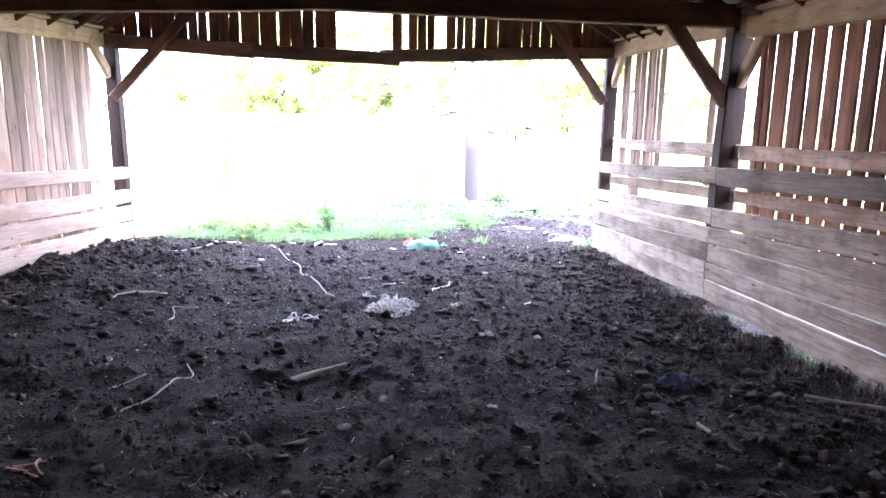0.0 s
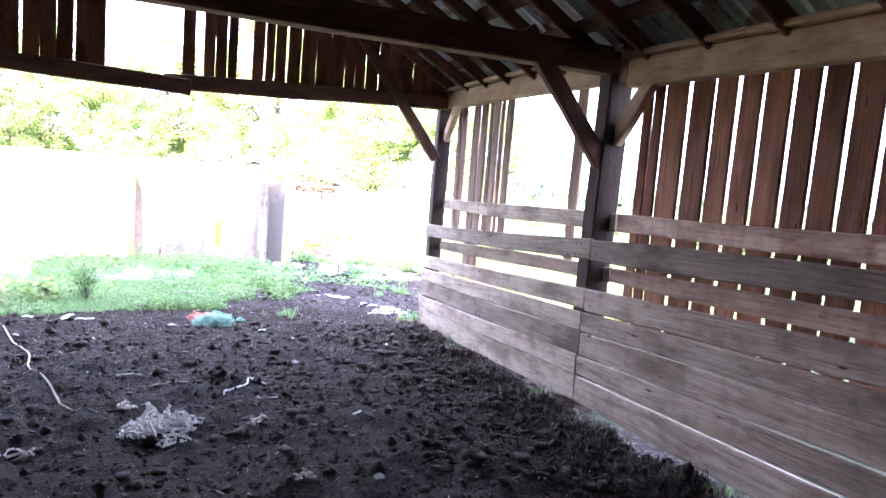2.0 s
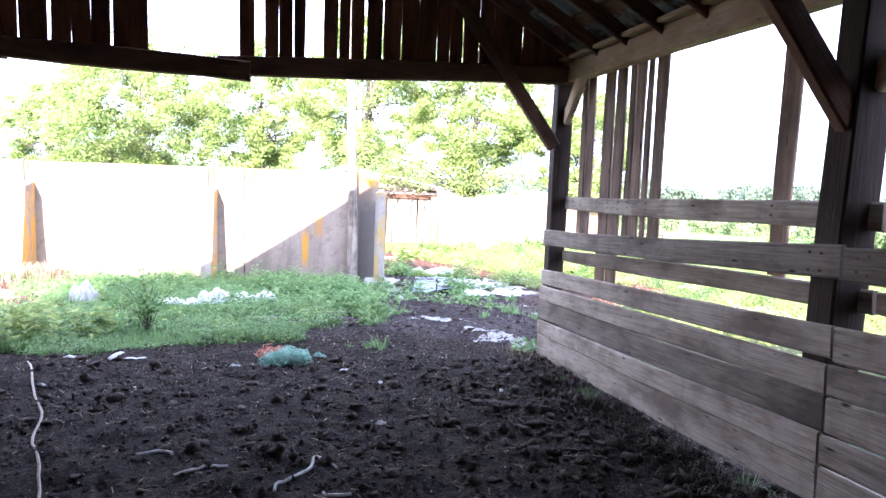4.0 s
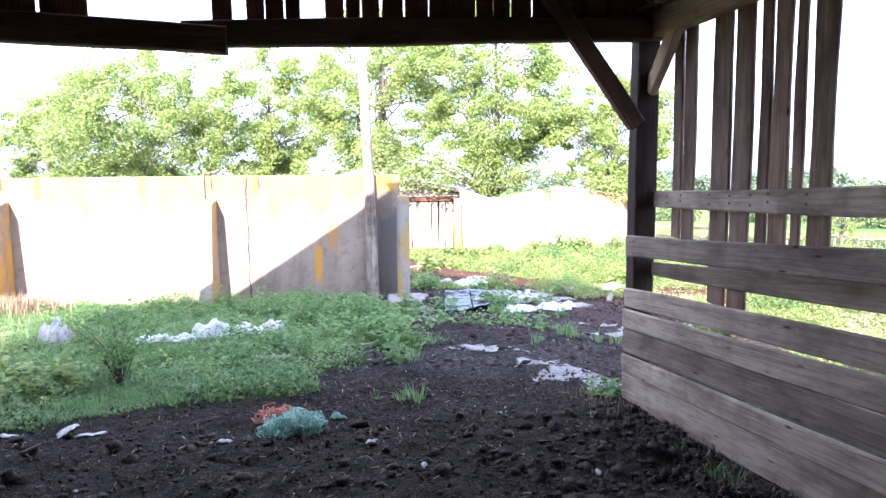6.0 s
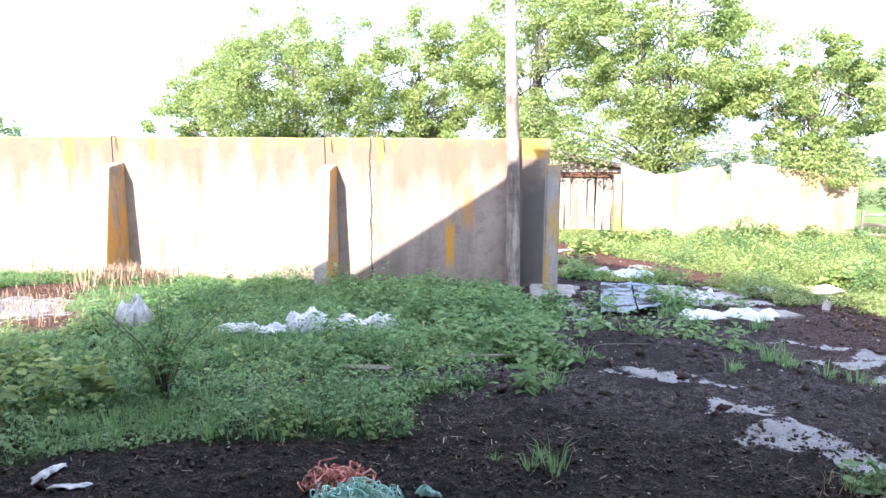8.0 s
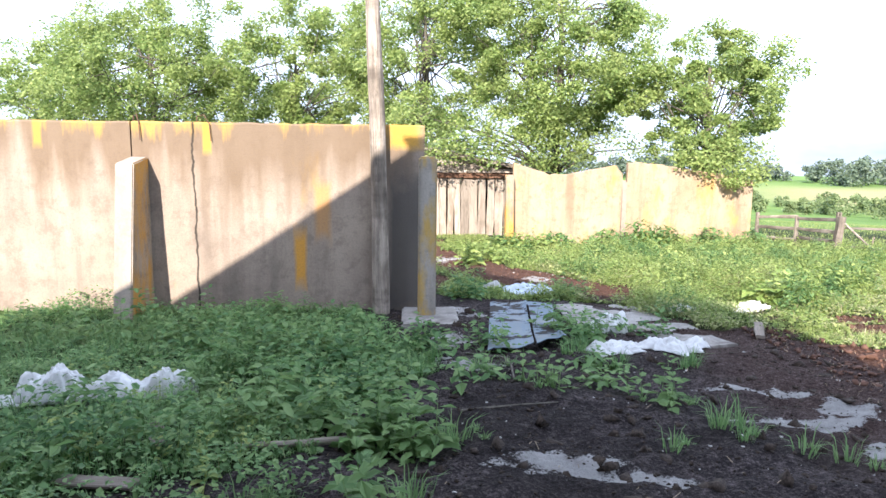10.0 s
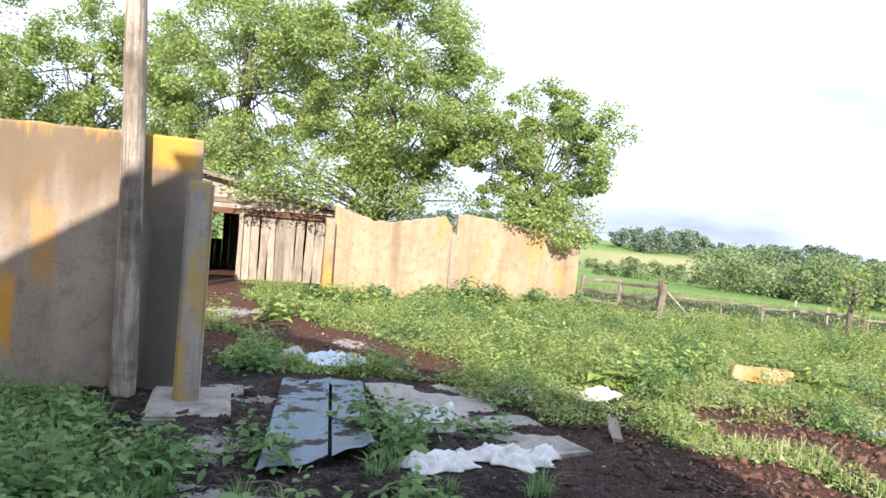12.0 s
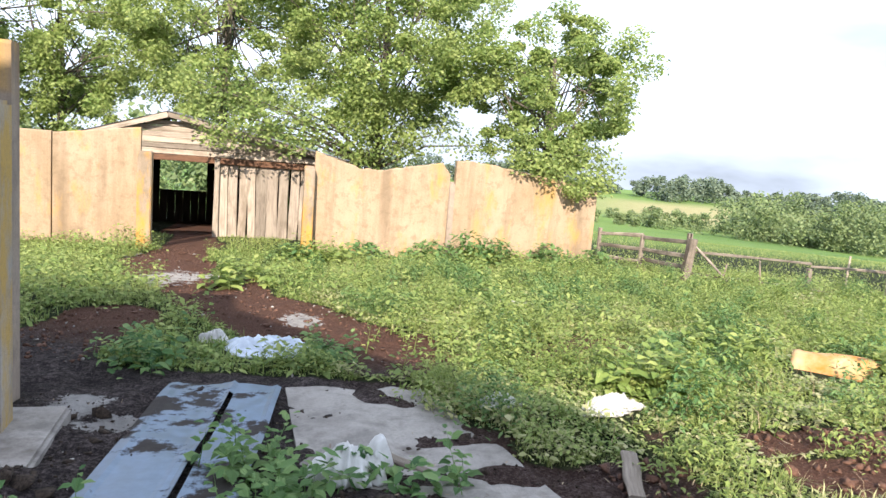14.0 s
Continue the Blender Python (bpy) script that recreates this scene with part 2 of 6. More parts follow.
def leaf_material(name, a, b, c3, trans=0.35):
    m, nt, p = node_material(name, 0.55, 0, 0.35)
    geo = nt.nodes.new("ShaderNodeNewGeometry")
    co = nt.nodes.new("ShaderNodeTexCoord").outputs["Object"]
    col = ramp(nt, geo.outputs["Random Per Island"], [(0.0, a), (0.5, b), (1.0, c3)])
    patch = noise_node(nt, co, 0.8, 3)
    col = mixed(nt, ramp(nt, patch, [(0.35, (0, 0, 0)), (0.7, (0.6, 0.6, 0.6))]), col, c3)
    nt.links.new(col, p.inputs["Base Color"])
    tr = nt.nodes.new("ShaderNodeBsdfTranslucent")
    nt.links.new(col, tr.inputs["Color"])
    mx = nt.nodes.new("ShaderNodeMixShader")
    mx.inputs["Fac"].default_value = trans
    nt.links.new(p.outputs["BSDF"], mx.inputs[1])
    nt.links.new(tr.outputs["BSDF"], mx.inputs[2])
    nt.links.new(mx.outputs["Shader"], nt.nodes["Material Output"].inputs["Surface"])
    return m


M_LEAF = leaf_material("walnut_leaf", (0.10, 0.175, 0.045), (0.215, 0.31, 0.085), (0.39, 0.45, 0.16), 0.5)
# Far leaves lightened, the woods also bluer: distance haze put into the colour.
M_LEAF_FAR = leaf_material("hazed_hedge_leaf", (0.085, 0.135, 0.06), (0.135, 0.195, 0.08), (0.21, 0.26, 0.11), 0.3)
M_WOODS = leaf_material("hazed_wood_leaf", (0.07, 0.105, 0.082), (0.10, 0.142, 0.10), (0.15, 0.19, 0.12), 0.2)
# Copy of M_GRASS with the yard's sunlight put into a lighter, yellower colour.
M_GRASS_SUN = leaf_material("sun_tinted_grass_blade", (0.11, 0.18, 0.04), (0.21, 0.29, 0.07), (0.37, 0.40, 0.15), 0.4)
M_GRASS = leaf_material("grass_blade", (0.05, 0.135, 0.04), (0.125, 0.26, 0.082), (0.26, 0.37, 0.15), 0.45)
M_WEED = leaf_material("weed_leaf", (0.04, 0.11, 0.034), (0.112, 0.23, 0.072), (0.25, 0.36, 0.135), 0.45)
# M_WEED again, with sunlight put into lighter, yellower leaf colours.
M_WEED_SUN = leaf_material("sun_tinted_weed_leaf", (0.09, 0.16, 0.038), (0.215, 0.31, 0.078), (0.40, 0.45, 0.15), 0.45)
M_GRASS_DRY = leaf_material("yellowing_grass_blade", (0.24, 0.28, 0.10), (0.36, 0.39, 0.16), (0.5, 0.47, 0.26), 0.35)
M_STRAW = leaf_material("dry_straw", (0.30, 0.22, 0.13), (0.42, 0.33, 0.22), (0.2, 0.13, 0.08), 0.1)


def plain_material(name, a, b, scale=14, rough=0.8, trans=0.0):
    m, nt, p = node_material(name, rough, 0, 0.3)
    co = nt.nodes.new("ShaderNodeTexCoord").outputs["Object"]
    f = noise_node(nt, co, scale, 6, 0.65)
    nt.links.new(ramp(nt, f, [(0.32, a), (0.68, b)]), p.inputs["Base Color"])
    bump(nt, p, f, 0.4, 0.01)
    if trans:
        tr = nt.nodes.new("ShaderNodeBsdfTranslucent")
        nt.links.new(ramp(nt, f, [(0.32, a), (0.68, b)]), tr.inputs["Color"])
        mx = nt.nodes.new("ShaderNodeMixShader")
        mx.inputs["Fac"].default_value = trans
        nt.links.new(p.outputs["BSDF"], mx.inputs[1])
        nt.links.new(tr.outputs["BSDF"], mx.inputs[2])
        nt.links.new(mx.outputs["Shader"], nt.nodes["Material Output"].inputs["Surface"])
    return m


M_BARK = plain_material("grey_bark", (0.05, 0.042, 0.035), (0.16, 0.14, 0.11), 22)
M_PLASTIC = plain_material("dirty_white_plastic_film", (0.46, 0.445, 0.42), (0.8, 0.79, 0.77), 9, 0.45, 0.35)
M_FILM = plain_material("white_plastic_film", (0.62, 0.61, 0.59), (0.86, 0.86, 0.85), 9, 0.4, 0.25)
M_BLUEFILM = plain_material("pale_blue_plastic_film", (0.36, 0.42, 0.50), (0.62, 0.68, 0.76), 5, 0.4)
M_NET = plain_material("turquoise_net", (0.20, 0.45, 0.36), (0.56, 0.72, 0.62), 12, 0.7)
M_NET_RED = plain_material("orange_twine", (0.45, 0.17, 0.11), (0.68, 0.34, 0.26), 30, 0.7)
M_TWINE = plain_material("pale_baling_twine", (0.30, 0.24, 0.19), (0.50, 0.42, 0.36), 30, 0.8)
M_CLOD = plain_material("dung_clod", (0.005, 0.0035, 0.0027), (0.07, 0.05, 0.037), 60, 0.95)
M_STONE = plain_material("pale_limestone_lump", (0.35, 0.33, 0.30), (0.6, 0.57, 0.53), 20, 0.9)
M_YELLOW = plain_material("orange_painted_plastic", (0.40, 0.16, 0.025), (0.42, 0.33, 0.2), 6, 0.7)
M_RUST = plain_material("rusty_iron", (0.07, 0.04, 0.03), (0.17, 0.09, 0.06), 25, 0.8)
M_BLUERAG = plain_material("dusty_blue_cloth", (0.05, 0.06, 0.09), (0.14, 0.16, 0.22), 20, 0.9)


def ground_material():
    """Dung floor, red-brown soil, short turf and chalky lime crust (also one patch's painted sun glare), shared out by
    the sheet's own layers.
    """
    m, nt, p = node_material("ground", 0.95, 0, 0.15)
    co = nt.nodes.new("ShaderNodeTexCoord").outputs["Object"]

    def layer(name):
        a = nt.nodes.new("ShaderNodeAttribute")
        a.attribute_name = name
        return a.outputs["Fac"]

    fine = noise_node(nt, co, 55, 8, 0.75)
    mid = noise_node(nt, co, 6, 6, 0.65)
    big = noise_node(nt, co, 0.5, 4)
    far = noise_node(nt, co, 0.035, 5)
    lumps = noise_node(nt, co, 15, 5, 0.6)
    grit = math_node(nt, "ADD", math_node(nt, "MULTIPLY", fine, 0.68), math_node(nt, "MULTIPLY", lumps, 0.32))
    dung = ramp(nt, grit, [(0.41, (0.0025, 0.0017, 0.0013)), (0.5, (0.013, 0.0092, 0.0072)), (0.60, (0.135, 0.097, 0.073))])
    red = ramp(nt, fine, [(0.3, (0.05, 0.024, 0.016)), (0.55, (0.13, 0.065, 0.045)), (0.72, (0.27, 0.18, 0.14))])
    # Turf soil darkened so the gaps between plants look shaded.
    turf = ramp(nt, mid, [(0.3, (0.014, 0.02, 0.009)), (0.55, (0.03, 0.042, 0.015)), (0.75, (0.075, 0.075, 0.035))])
    pasture = ramp(nt, far, [(0.35, (0.11, 0.19, 0.05)), (0.6, (0.15, 0.235, 0.06)), (0.75, (0.2, 0.26, 0.085))])
    chalk_and_sun = ramp(nt, mid, [(0.3, (0.25, 0.232, 0.218)), (0.55, (0.45, 0.43, 0.41)), (0.8, (0.6, 0.58, 0.56))])
    crop = ramp(nt, big, [(0.3, (0.27, 0.25, 0.12)), (0.7, (0.35, 0.32, 0.16))])
    wet = noise_node(nt, co, 1.1, 6, 0.65)
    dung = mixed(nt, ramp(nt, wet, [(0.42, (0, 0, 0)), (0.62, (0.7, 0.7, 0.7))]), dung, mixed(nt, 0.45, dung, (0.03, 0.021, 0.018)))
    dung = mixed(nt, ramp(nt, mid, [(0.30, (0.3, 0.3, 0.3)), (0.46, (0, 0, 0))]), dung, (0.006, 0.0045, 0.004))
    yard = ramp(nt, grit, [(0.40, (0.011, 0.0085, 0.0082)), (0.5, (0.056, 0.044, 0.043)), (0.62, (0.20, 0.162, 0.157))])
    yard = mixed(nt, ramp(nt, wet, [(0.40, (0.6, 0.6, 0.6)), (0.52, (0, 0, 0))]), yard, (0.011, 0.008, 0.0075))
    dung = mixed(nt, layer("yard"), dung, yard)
    c = mixed(nt, layer("soil"), dung, red)
    tf = ramp(nt, math_node(nt, "ADD", layer("turf"), math_node(nt, "MULTIPLY", math_node(nt, "SUBTRACT", mid, 0.5), 0.9)), [(0.42, (0, 0, 0)), (0.58, (1, 1, 1))])
    c = mixed(nt, tf, c, turf)
    c = mixed(nt, layer("pasture"), c, pasture)
    c = mixed(nt, layer("crop"), c, crop)
    cf = ramp(nt, math_node(nt, "ADD", layer("chalk_and_sun"), math_node(nt, "ADD", math_node(nt, "MULTIPLY", math_node(nt, "SUBTRACT", mid, 0.5), 1.6), math_node(nt, "MULTIPLY", math_node(nt, "SUBTRACT", fine, 0.5), 0.8))), [(0.5, (0, 0, 0)), (0.6, (1, 1, 1))])
    c = mixed(nt, cf, c, chalk_and_sun)
    nt.links.new(c, p.inputs["Base Color"])
    bump(nt, p, math_node(nt, "ADD", math_node(nt, "MULTIPLY", fine, 1.3), math_node(nt, "ADD", math_node(nt, "MULTIPLY", lumps, 0.9), math_node(nt, "MULTIPLY", mid, 1.2))), 1.0, 0.05)
    return m


M_GROUND = ground_material()

# ---- terrain ----


def hash2(ix, iy, seed):
    h = (ix.astype(np.int64) * 374761393 + iy.astype(np.int64) * 668265263 + seed * 1442695041) & 0xFFFFFFFF
    h = ((h ^ (h >> 13)) * 1274126177) & 0xFFFFFFFF
    return ((h ^ (h >> 16)) & 0xFFFF) / 65535.0


def vnoise(x, y, seed=0):
    ix, iy = np.floor(x), np.floor(y)
    fx, fy = x - ix, y - iy
    fx, fy = fx * fx * (3 - 2 * fx), fy * fy * (3 - 2 * fy)
    a, b = hash2(ix, iy, seed), hash2(ix + 1, iy, seed)
    c, d = hash2(ix, iy + 1, seed), hash2(ix + 1, iy + 1, seed)
    return (a * (1 - fx) + b * fx) * (1 - fy) + (c * (1 - fx) + d * fx) * fy


def fbm(x, y, octaves=4, seed=0):
    v, amp = np.zeros_like(np.asarray(x, float)), 0.5
    for o in range(octaves):
        v = v + amp * (vnoise(x * 2 ** o, y * 2 ** o, seed + o) - 0.5)
        amp *= 0.5
    return v


def smooth(a, b, v):
    t = np.clip((v - a) / (b - a), 0, 1)
    return t * t * (3 - 2 * t)


def plain_z(x, y):
    """The lie of the land without its bumps."""
    x, y = np.asarray(x, float), np.asarray(y, float)
    yard = -0.083 * np.clip(y, -12, 10) - 0.065 * np.clip(y - 10, 0, 60)
    r = np.hypot(x - 2, y - 10)
    far = np.interp(r, (0, 40, 60, 100, 150, 240, 320, 450, 900), (-2.5, -3.6, -5.2, -8.6, -12.2, -12.6, -13, -24, -70))
    far = far + 2 * fbm(x / 90, y / 90, 3, 40) * smooth(70, 140, r)
    w = smooth(25, 55, r)
    return yard * (1 - w) + far * w


def left_edge(y):
    return np.interp(y, (10.2, 11.0, 12.3, 13.2, 14.1, 15.0, 16.0, 17.2), (-3.2, -0.2, 0.15, 0.3, 0.85, 0.55, 0.15, -0.1))


def near_line(x, y, pts, width):
    d = np.full(np.shape(x), 99.0)
    for (ax, ay), (bx, by) in zip(pts, pts[1:]):
        t = np.clip(((x - ax) * (bx - ax) + (y - ay) * (by - ay)) / ((bx - ax) ** 2 + (by - ay) ** 2), 0, 1)
        d = np.minimum(d, np.hypot(x - ax - t * (bx - ax), y - ay - t * (by - ay)))
    return 1 - smooth(width * 0.6, width, d)


RED_PATH = ((0.5, 36.0), (1.0, 27.5), (0.9, 24.5), (1.6, 22.2), (2.5, 20.2), (3.4, 18.4))


def turf_at(x, y):
    """1 where grass grows, 0 on the trodden soil."""
    x, y = np.asarray(x, float), np.asarray(y, float)
    wob = 2.2 * fbm(x * 1.3, y * 1.3, 5, 3)
    left = smooth(-0.25, 0.35, left_edge(y) - x + wob) * smooth(10.2, 10.8, y + 0.5 * wob + 0.14 * np.clip(x + 2, -3, 0)) * (y < 17.3)
    edge = np.interp(y, (5, 10, 12, 14, 15.3, 16.2, 17.7, 18.2, 40), (2.9, 2.9, 4.35, 4.5, 4.3, 3.8, 3.15, 1.1, -60))
    right = smooth(-0.2, 0.5, x - edge + wob)
    path = np.maximum(near_line(x + wob * 0.4, y, RED_PATH, 0.78), near_line(x, y + wob * 0.4, ((0.5, 17.8), (0.9, 20.2)), 0.6))
    bare = np.maximum(np.maximum(near_line(x + 0.4 * wob, y + 0.4 * wob, ((4.6, 14.9), (4.64, 14.3), (4.8, 13.8)), 0.3), near_line(x + 0.4 * wob, y + 0.4 * wob, ((5.2, 15.5), (5.6, 15.1), (5.6, 14.5)), 0.4)), near_line(x + wob, y, ((5.6, 18.6), (5.1, 18.0)), 0.4))
    lit = near_line(x + wob * 0.5, y, ((-7, 13.0), (-4.6, 13.6), (-5.6, 15.8)), 0.75)
    out_left = smooth(0, 0.6, -5.2 - x + wob) * (y < 10.6)
    worn = np.maximum(near_line(x + wob * 0.5, y, ((-1.6, 12.08), (-0.4, 12.3)), 0.14), near_line(x + wob, y, ((0.1, 12.4), (0.6, 12.9)), 0.2))
    left = left * (1 - worn)
    bare = np.maximum(bare, np.maximum(near_line(x + wob, y, ((5.1, 15.95), (5.9, 16.05)), 0.22), near_line(x + wob, y, ((4.4, 18.1), (4.8, 18.2)), 0.18)))
    yard = np.maximum(np.maximum(left * (1 - lit), right * (1 - path) * (1 - 0.97 * bare)), out_left)
    r = np.hypot(x - 2, y - 10)
    return np.maximum(yard, smooth(26, 30, r) * (1 - path))


# First patch: pale soil at the left, its sunlit glare painted in.
CHALK_AND_SUN = ((-5.3, 14.6, 1.2, 0.9), (1.55, 12.75, 0.42, 0.16), (1.97, 12.55, 0.3, 0.12), (1.95, 11.95, 0.3, 0.2), (2.1, 11.45, 0.35, 0.28), (2.35, 11.15, 0.25, 0.2),
         (3.2, 13.4, 0.55, 0.13), (3.5, 12.9, 0.35, 0.2), (3.1, 14.2, 0.4, 0.1), (0.85, 15.3, 0.5, 0.12), (1.15, 15.7, 0.2, 0.25), (1.3, 14.7, 0.5, 0.1),
         (1.3, 23.2, 0.7, 0.45), (1.0, 22.6, 0.5, 0.5), (2.7, 20.0, 0.25, 0.5), (0.1, 25.6, 0.4, 0.3), (1.2, 17.2, 0.25, 0.35), (1.5, 16.9, 0.2, 0.2), (3.43, 14.06, 0.25, 0.14), (3.6, 13.6, 0.28, 0.2), (1.0, 14.88, 0.14, 0.05), (1.25, 14.66, 0.16, 0.05))


def chalk_and_sun_at(x, y):
    v = np.zeros(np.shape(x))
    for cx, cy, a, b in CHALK_AND_SUN:
        v = np.maximum(v, np.exp(-(((x - cx) / a) ** 2 + ((y - cy) / b) ** 2)) * 0.95)
    return v


def inside_at(x, y):
    return smooth(-4.9, -4.5, x) * smooth(2.9, 2.3, x + 0.1 * (y - 6)) * smooth(11.2, 9.6, y)


def ground_z(x, y):
    x, y = np.asarray(x, float), np.asarray(y, float)
    t, ins = turf_at(x, y), inside_at(x, y)
    r = np.hypot(x - 2, y - 10)
    near = 1 - smooth(24, 40, r)
    z = plain_z(x, y) + near * 0.07 * fbm(x * 0.8, y * 0.8, 3, 7)
    lump = fbm(x * 4.2, y * 4.2, 4, 11)
    trod = smooth(10.4, 11.6, y) * smooth(19.5, 17.5, y) * smooth(5.5, 4.2, x) * smooth(-1.2, 0.2, x) * (1 - t)
    z = z + near * (0.06 + 0.05 * ins + 0.06 * trod) * lump * (1 - 0.5 * t) + 0.09 * trod * fbm(x * 1.9, y * 1.9, 3, 15)
    heap = smooth(-1.6, -4.2, x) * ins * smooth(11, 9.3, y)
    z = z + heap * (0.10 + 0.30 * np.clip(fbm(x * 2.3, y * 2.3, 4, 19) + 0.1, 0, 1))
    heap = smooth(1.5, 2.5, x + 0.115 * (y - 6.37)) * ins
    z = z + heap * (0.03 + 0.22 * np.clip(fbm(x * 2.6, y * 2.6, 4, 23) + 0.08, 0, 1))
    z = z + near * 0.13 * smooth(3.7, 5.0, x) * smooth(12.5, 15.0, y) * smooth(24.5, 21.5, y)
    return z - 0.02 * chalk_and_sun_at(x, y) * (chalk_and_sun_at(x, y) > 0.3)


def soft_z(x, y):
    """The ground without its small lumps."""
    return float(plain_z(x, y) + 0.07 * fbm(np.array([x * 0.8]), np.array([y * 0.8]), 3, 7)[0])


def ground_height(x, y):
    return float(ground_z(np.array([x]), np.array([y]))[0])


def mesh_from(name, verts, faces, mat, uvs=None):
    me = bpy.data.meshes.new(name)
    me.from_pydata(verts if isinstance(verts, list) else verts.tolist(), [], faces if isinstance(faces, list) else faces.tolist())
    me.materials.append(mat)
    if uvs is not None:
        me.uv_layers.new(name="UVMap").data.foreach_set("uv", np.asarray(uvs, dtype=np.float32).ravel())
    return me


def big_mesh(name, verts, faces, mat):
    """A mesh out of arrays: faces all of one size."""
    me = bpy.data.meshes.new(name)
    n, k = faces.shape
    me.vertices.add(len(verts))
    me.vertices.foreach_set("co", np.asarray(verts, np.float32).ravel())
    me.loops.add(n * k)
    me.loops.foreach_set("vertex_index", faces.astype(np.int32).ravel())
    me.polygons.add(n)
    me.polygons.foreach_set("loop_start", np.arange(0, n * k, k, dtype=np.int32))
    me.polygons.foreach_set("loop_total", np.full(n, k, np.int32))
    me.update(calc_edges=True)
    me.materials.append(mat)
    return me


def steps(lo, a, b, hi, fine, growth=1.18):
    mid = list(np.arange(a, b + 1e-6, fine))
    up, d, v = [], fine, b
    while v < hi:
        d *= growth
        v += d
        up.append(v)
    down, d, v = [], fine, a
    while v > lo:
        d *= growth
        v -= d
        down.append(v)
    return np.array(down[::-1] + mid + up)


def build_ground():
    xs, ys = steps(-1500, -5.2, 6.0, 1500, 0.045), steps(-1500, 0.5, 20.0, 1500, 0.045)
    X, Y = np.meshgrid(xs, ys)
    X, Y = X.ravel(), Y.ravel()
    Z = ground_z(X, Y)
    nx, ny = len(xs), len(ys)
    i = (np.arange(ny - 1)[:, None] * nx + np.arange(nx - 1)[None]).ravel()
    me = big_mesh("ground", np.stack([X, Y, Z], 1), np.stack([i, i + 1, i + nx + 1, i + nx], 1), M_GROUND)
    r = np.hypot(X - 2, Y - 10)
    azim = np.degrees(np.arctan2(X - 2, Y - 10))
    layers = {
        "turf": turf_at(X, Y),
        "chalk_and_sun": chalk_and_sun_at(X, Y),
        "soil": np.maximum(0.35 * smooth(2.6, 3.6, X) * smooth(11.5, 13, Y), np.maximum(np.maximum(smooth(18.3, 19.6, Y + 0.8 * fbm(X, Y, 3, 31) + 0.5 * (X - 1.5)), smooth(3.9, 4.7, X) * smooth(12, 13.5, Y)), smooth(-3.4, -4.4, X) * smooth(12, 13, Y))),
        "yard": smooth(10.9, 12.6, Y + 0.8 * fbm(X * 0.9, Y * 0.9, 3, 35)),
        "pasture": smooth(24, 34, r),
        "crop": smooth(165, 172, r + 10 * fbm(X / 40, Y / 40, 2, 5)) * smooth(262, 255, r) * smooth(26, 28, azim) * smooth(41, 39, azim),
    }
    for key, val in layers.items():
        me.attributes.new(key, "FLOAT", "POINT").data.foreach_set("value", val.astype(np.float32))
    me.polygons.foreach_set("use_smooth", np.ones(len(me.polygons), bool))
    tagged(new("ground", me), "dark trodden dung and soil, rough grass and green pasture to the horizon", "ground", kind="structure")


build_ground()

# ---- building helpers ----


def empty(name, at=(0, 0, 0)):
    e = new(name)
    e.location = at
    return e


def adopt(ob, parent):
    if parent is not None:
        ob.parent = parent
        if parent.type == "EMPTY":
            ob.location = -parent.location
    return ob


def part(name, me, parent, label=""):
    ob = adopt(new(name, me), parent)
    return tagged(ob, label) if label else ob


rng = random.Random(5)


def board(name, p0, p1, width, thick, wdir, mat, parent, wave=0.006, segs=5, bow=0.0, label="", taper=0.0):
    """A sawn board from p0 to p1, with slightly uneven edges; wdir: the way its width goes. The unwrapping runs along it in metres."""
    p0, p1, w = Vector(p0), Vector(p1), Vector(wdir)
    a = (p1 - p0)
    length = a.length
    a.normalize()
    w = (w - a * w.dot(a)).normalized()
    n = a.cross(w)
    ph = rng.uniform(0, 9)
    verts, uvs_ring, faces, uvs = [], [], [], []
    c = min(0.011, thick * 0.3)
    for s in range(segs + 1):
        f = s / segs
        mid = p0.lerp(p1, f) + n * bow * 4 * f * (1 - f)
        hw = width / 2 * (1 - taper * f)
        lo, hi = -hw + wave * math.sin(ph + 7 * f) + rng.uniform(-wave, wave) * 0.5, hw + wave * math.sin(ph * 2 + 6 * f) + rng.uniform(-wave, wave) * 0.5
        ht = thick / 2
        prof = [(lo, -ht + c), (lo + c, -ht), (hi - c, -ht), (hi, -ht + c), (hi, ht - c), (hi - c, ht), (lo + c, ht), (lo, ht - c)]
        verts += [mid + w * u + n * v for u, v in prof]
    per = [0, 0.004, width, width + 0.004, width + thick, width + thick + 0.004, 2 * width + thick, 2 * width + thick + 0.004, 2 * width + 2 * thick]
    for s in range(segs):
        for k in range(8):
            q = (k + 1) % 8
            faces.append((s * 8 + k, s * 8 + q, s * 8 + 8 + q, s * 8 + 8 + k))
            l0, l1 = length * s / segs, length * (s + 1) / segs
            uvs += [(l0, per[k]), (l0, per[k + 1]), (l1, per[k + 1]), (l1, per[k])]
    for ring, rev in ((range(8), True), (range(segs * 8, segs * 8 + 8), False)):
        ring = list(ring)
        faces.append(tuple(ring[::-1] if rev else ring))
        uvs += [(0.003 * i, 0.01 * i) for i in range(8)]
    me = mesh_from(name, [tuple(v) for v in verts], faces, mat, uvs)
    return part(name, me, parent, label)


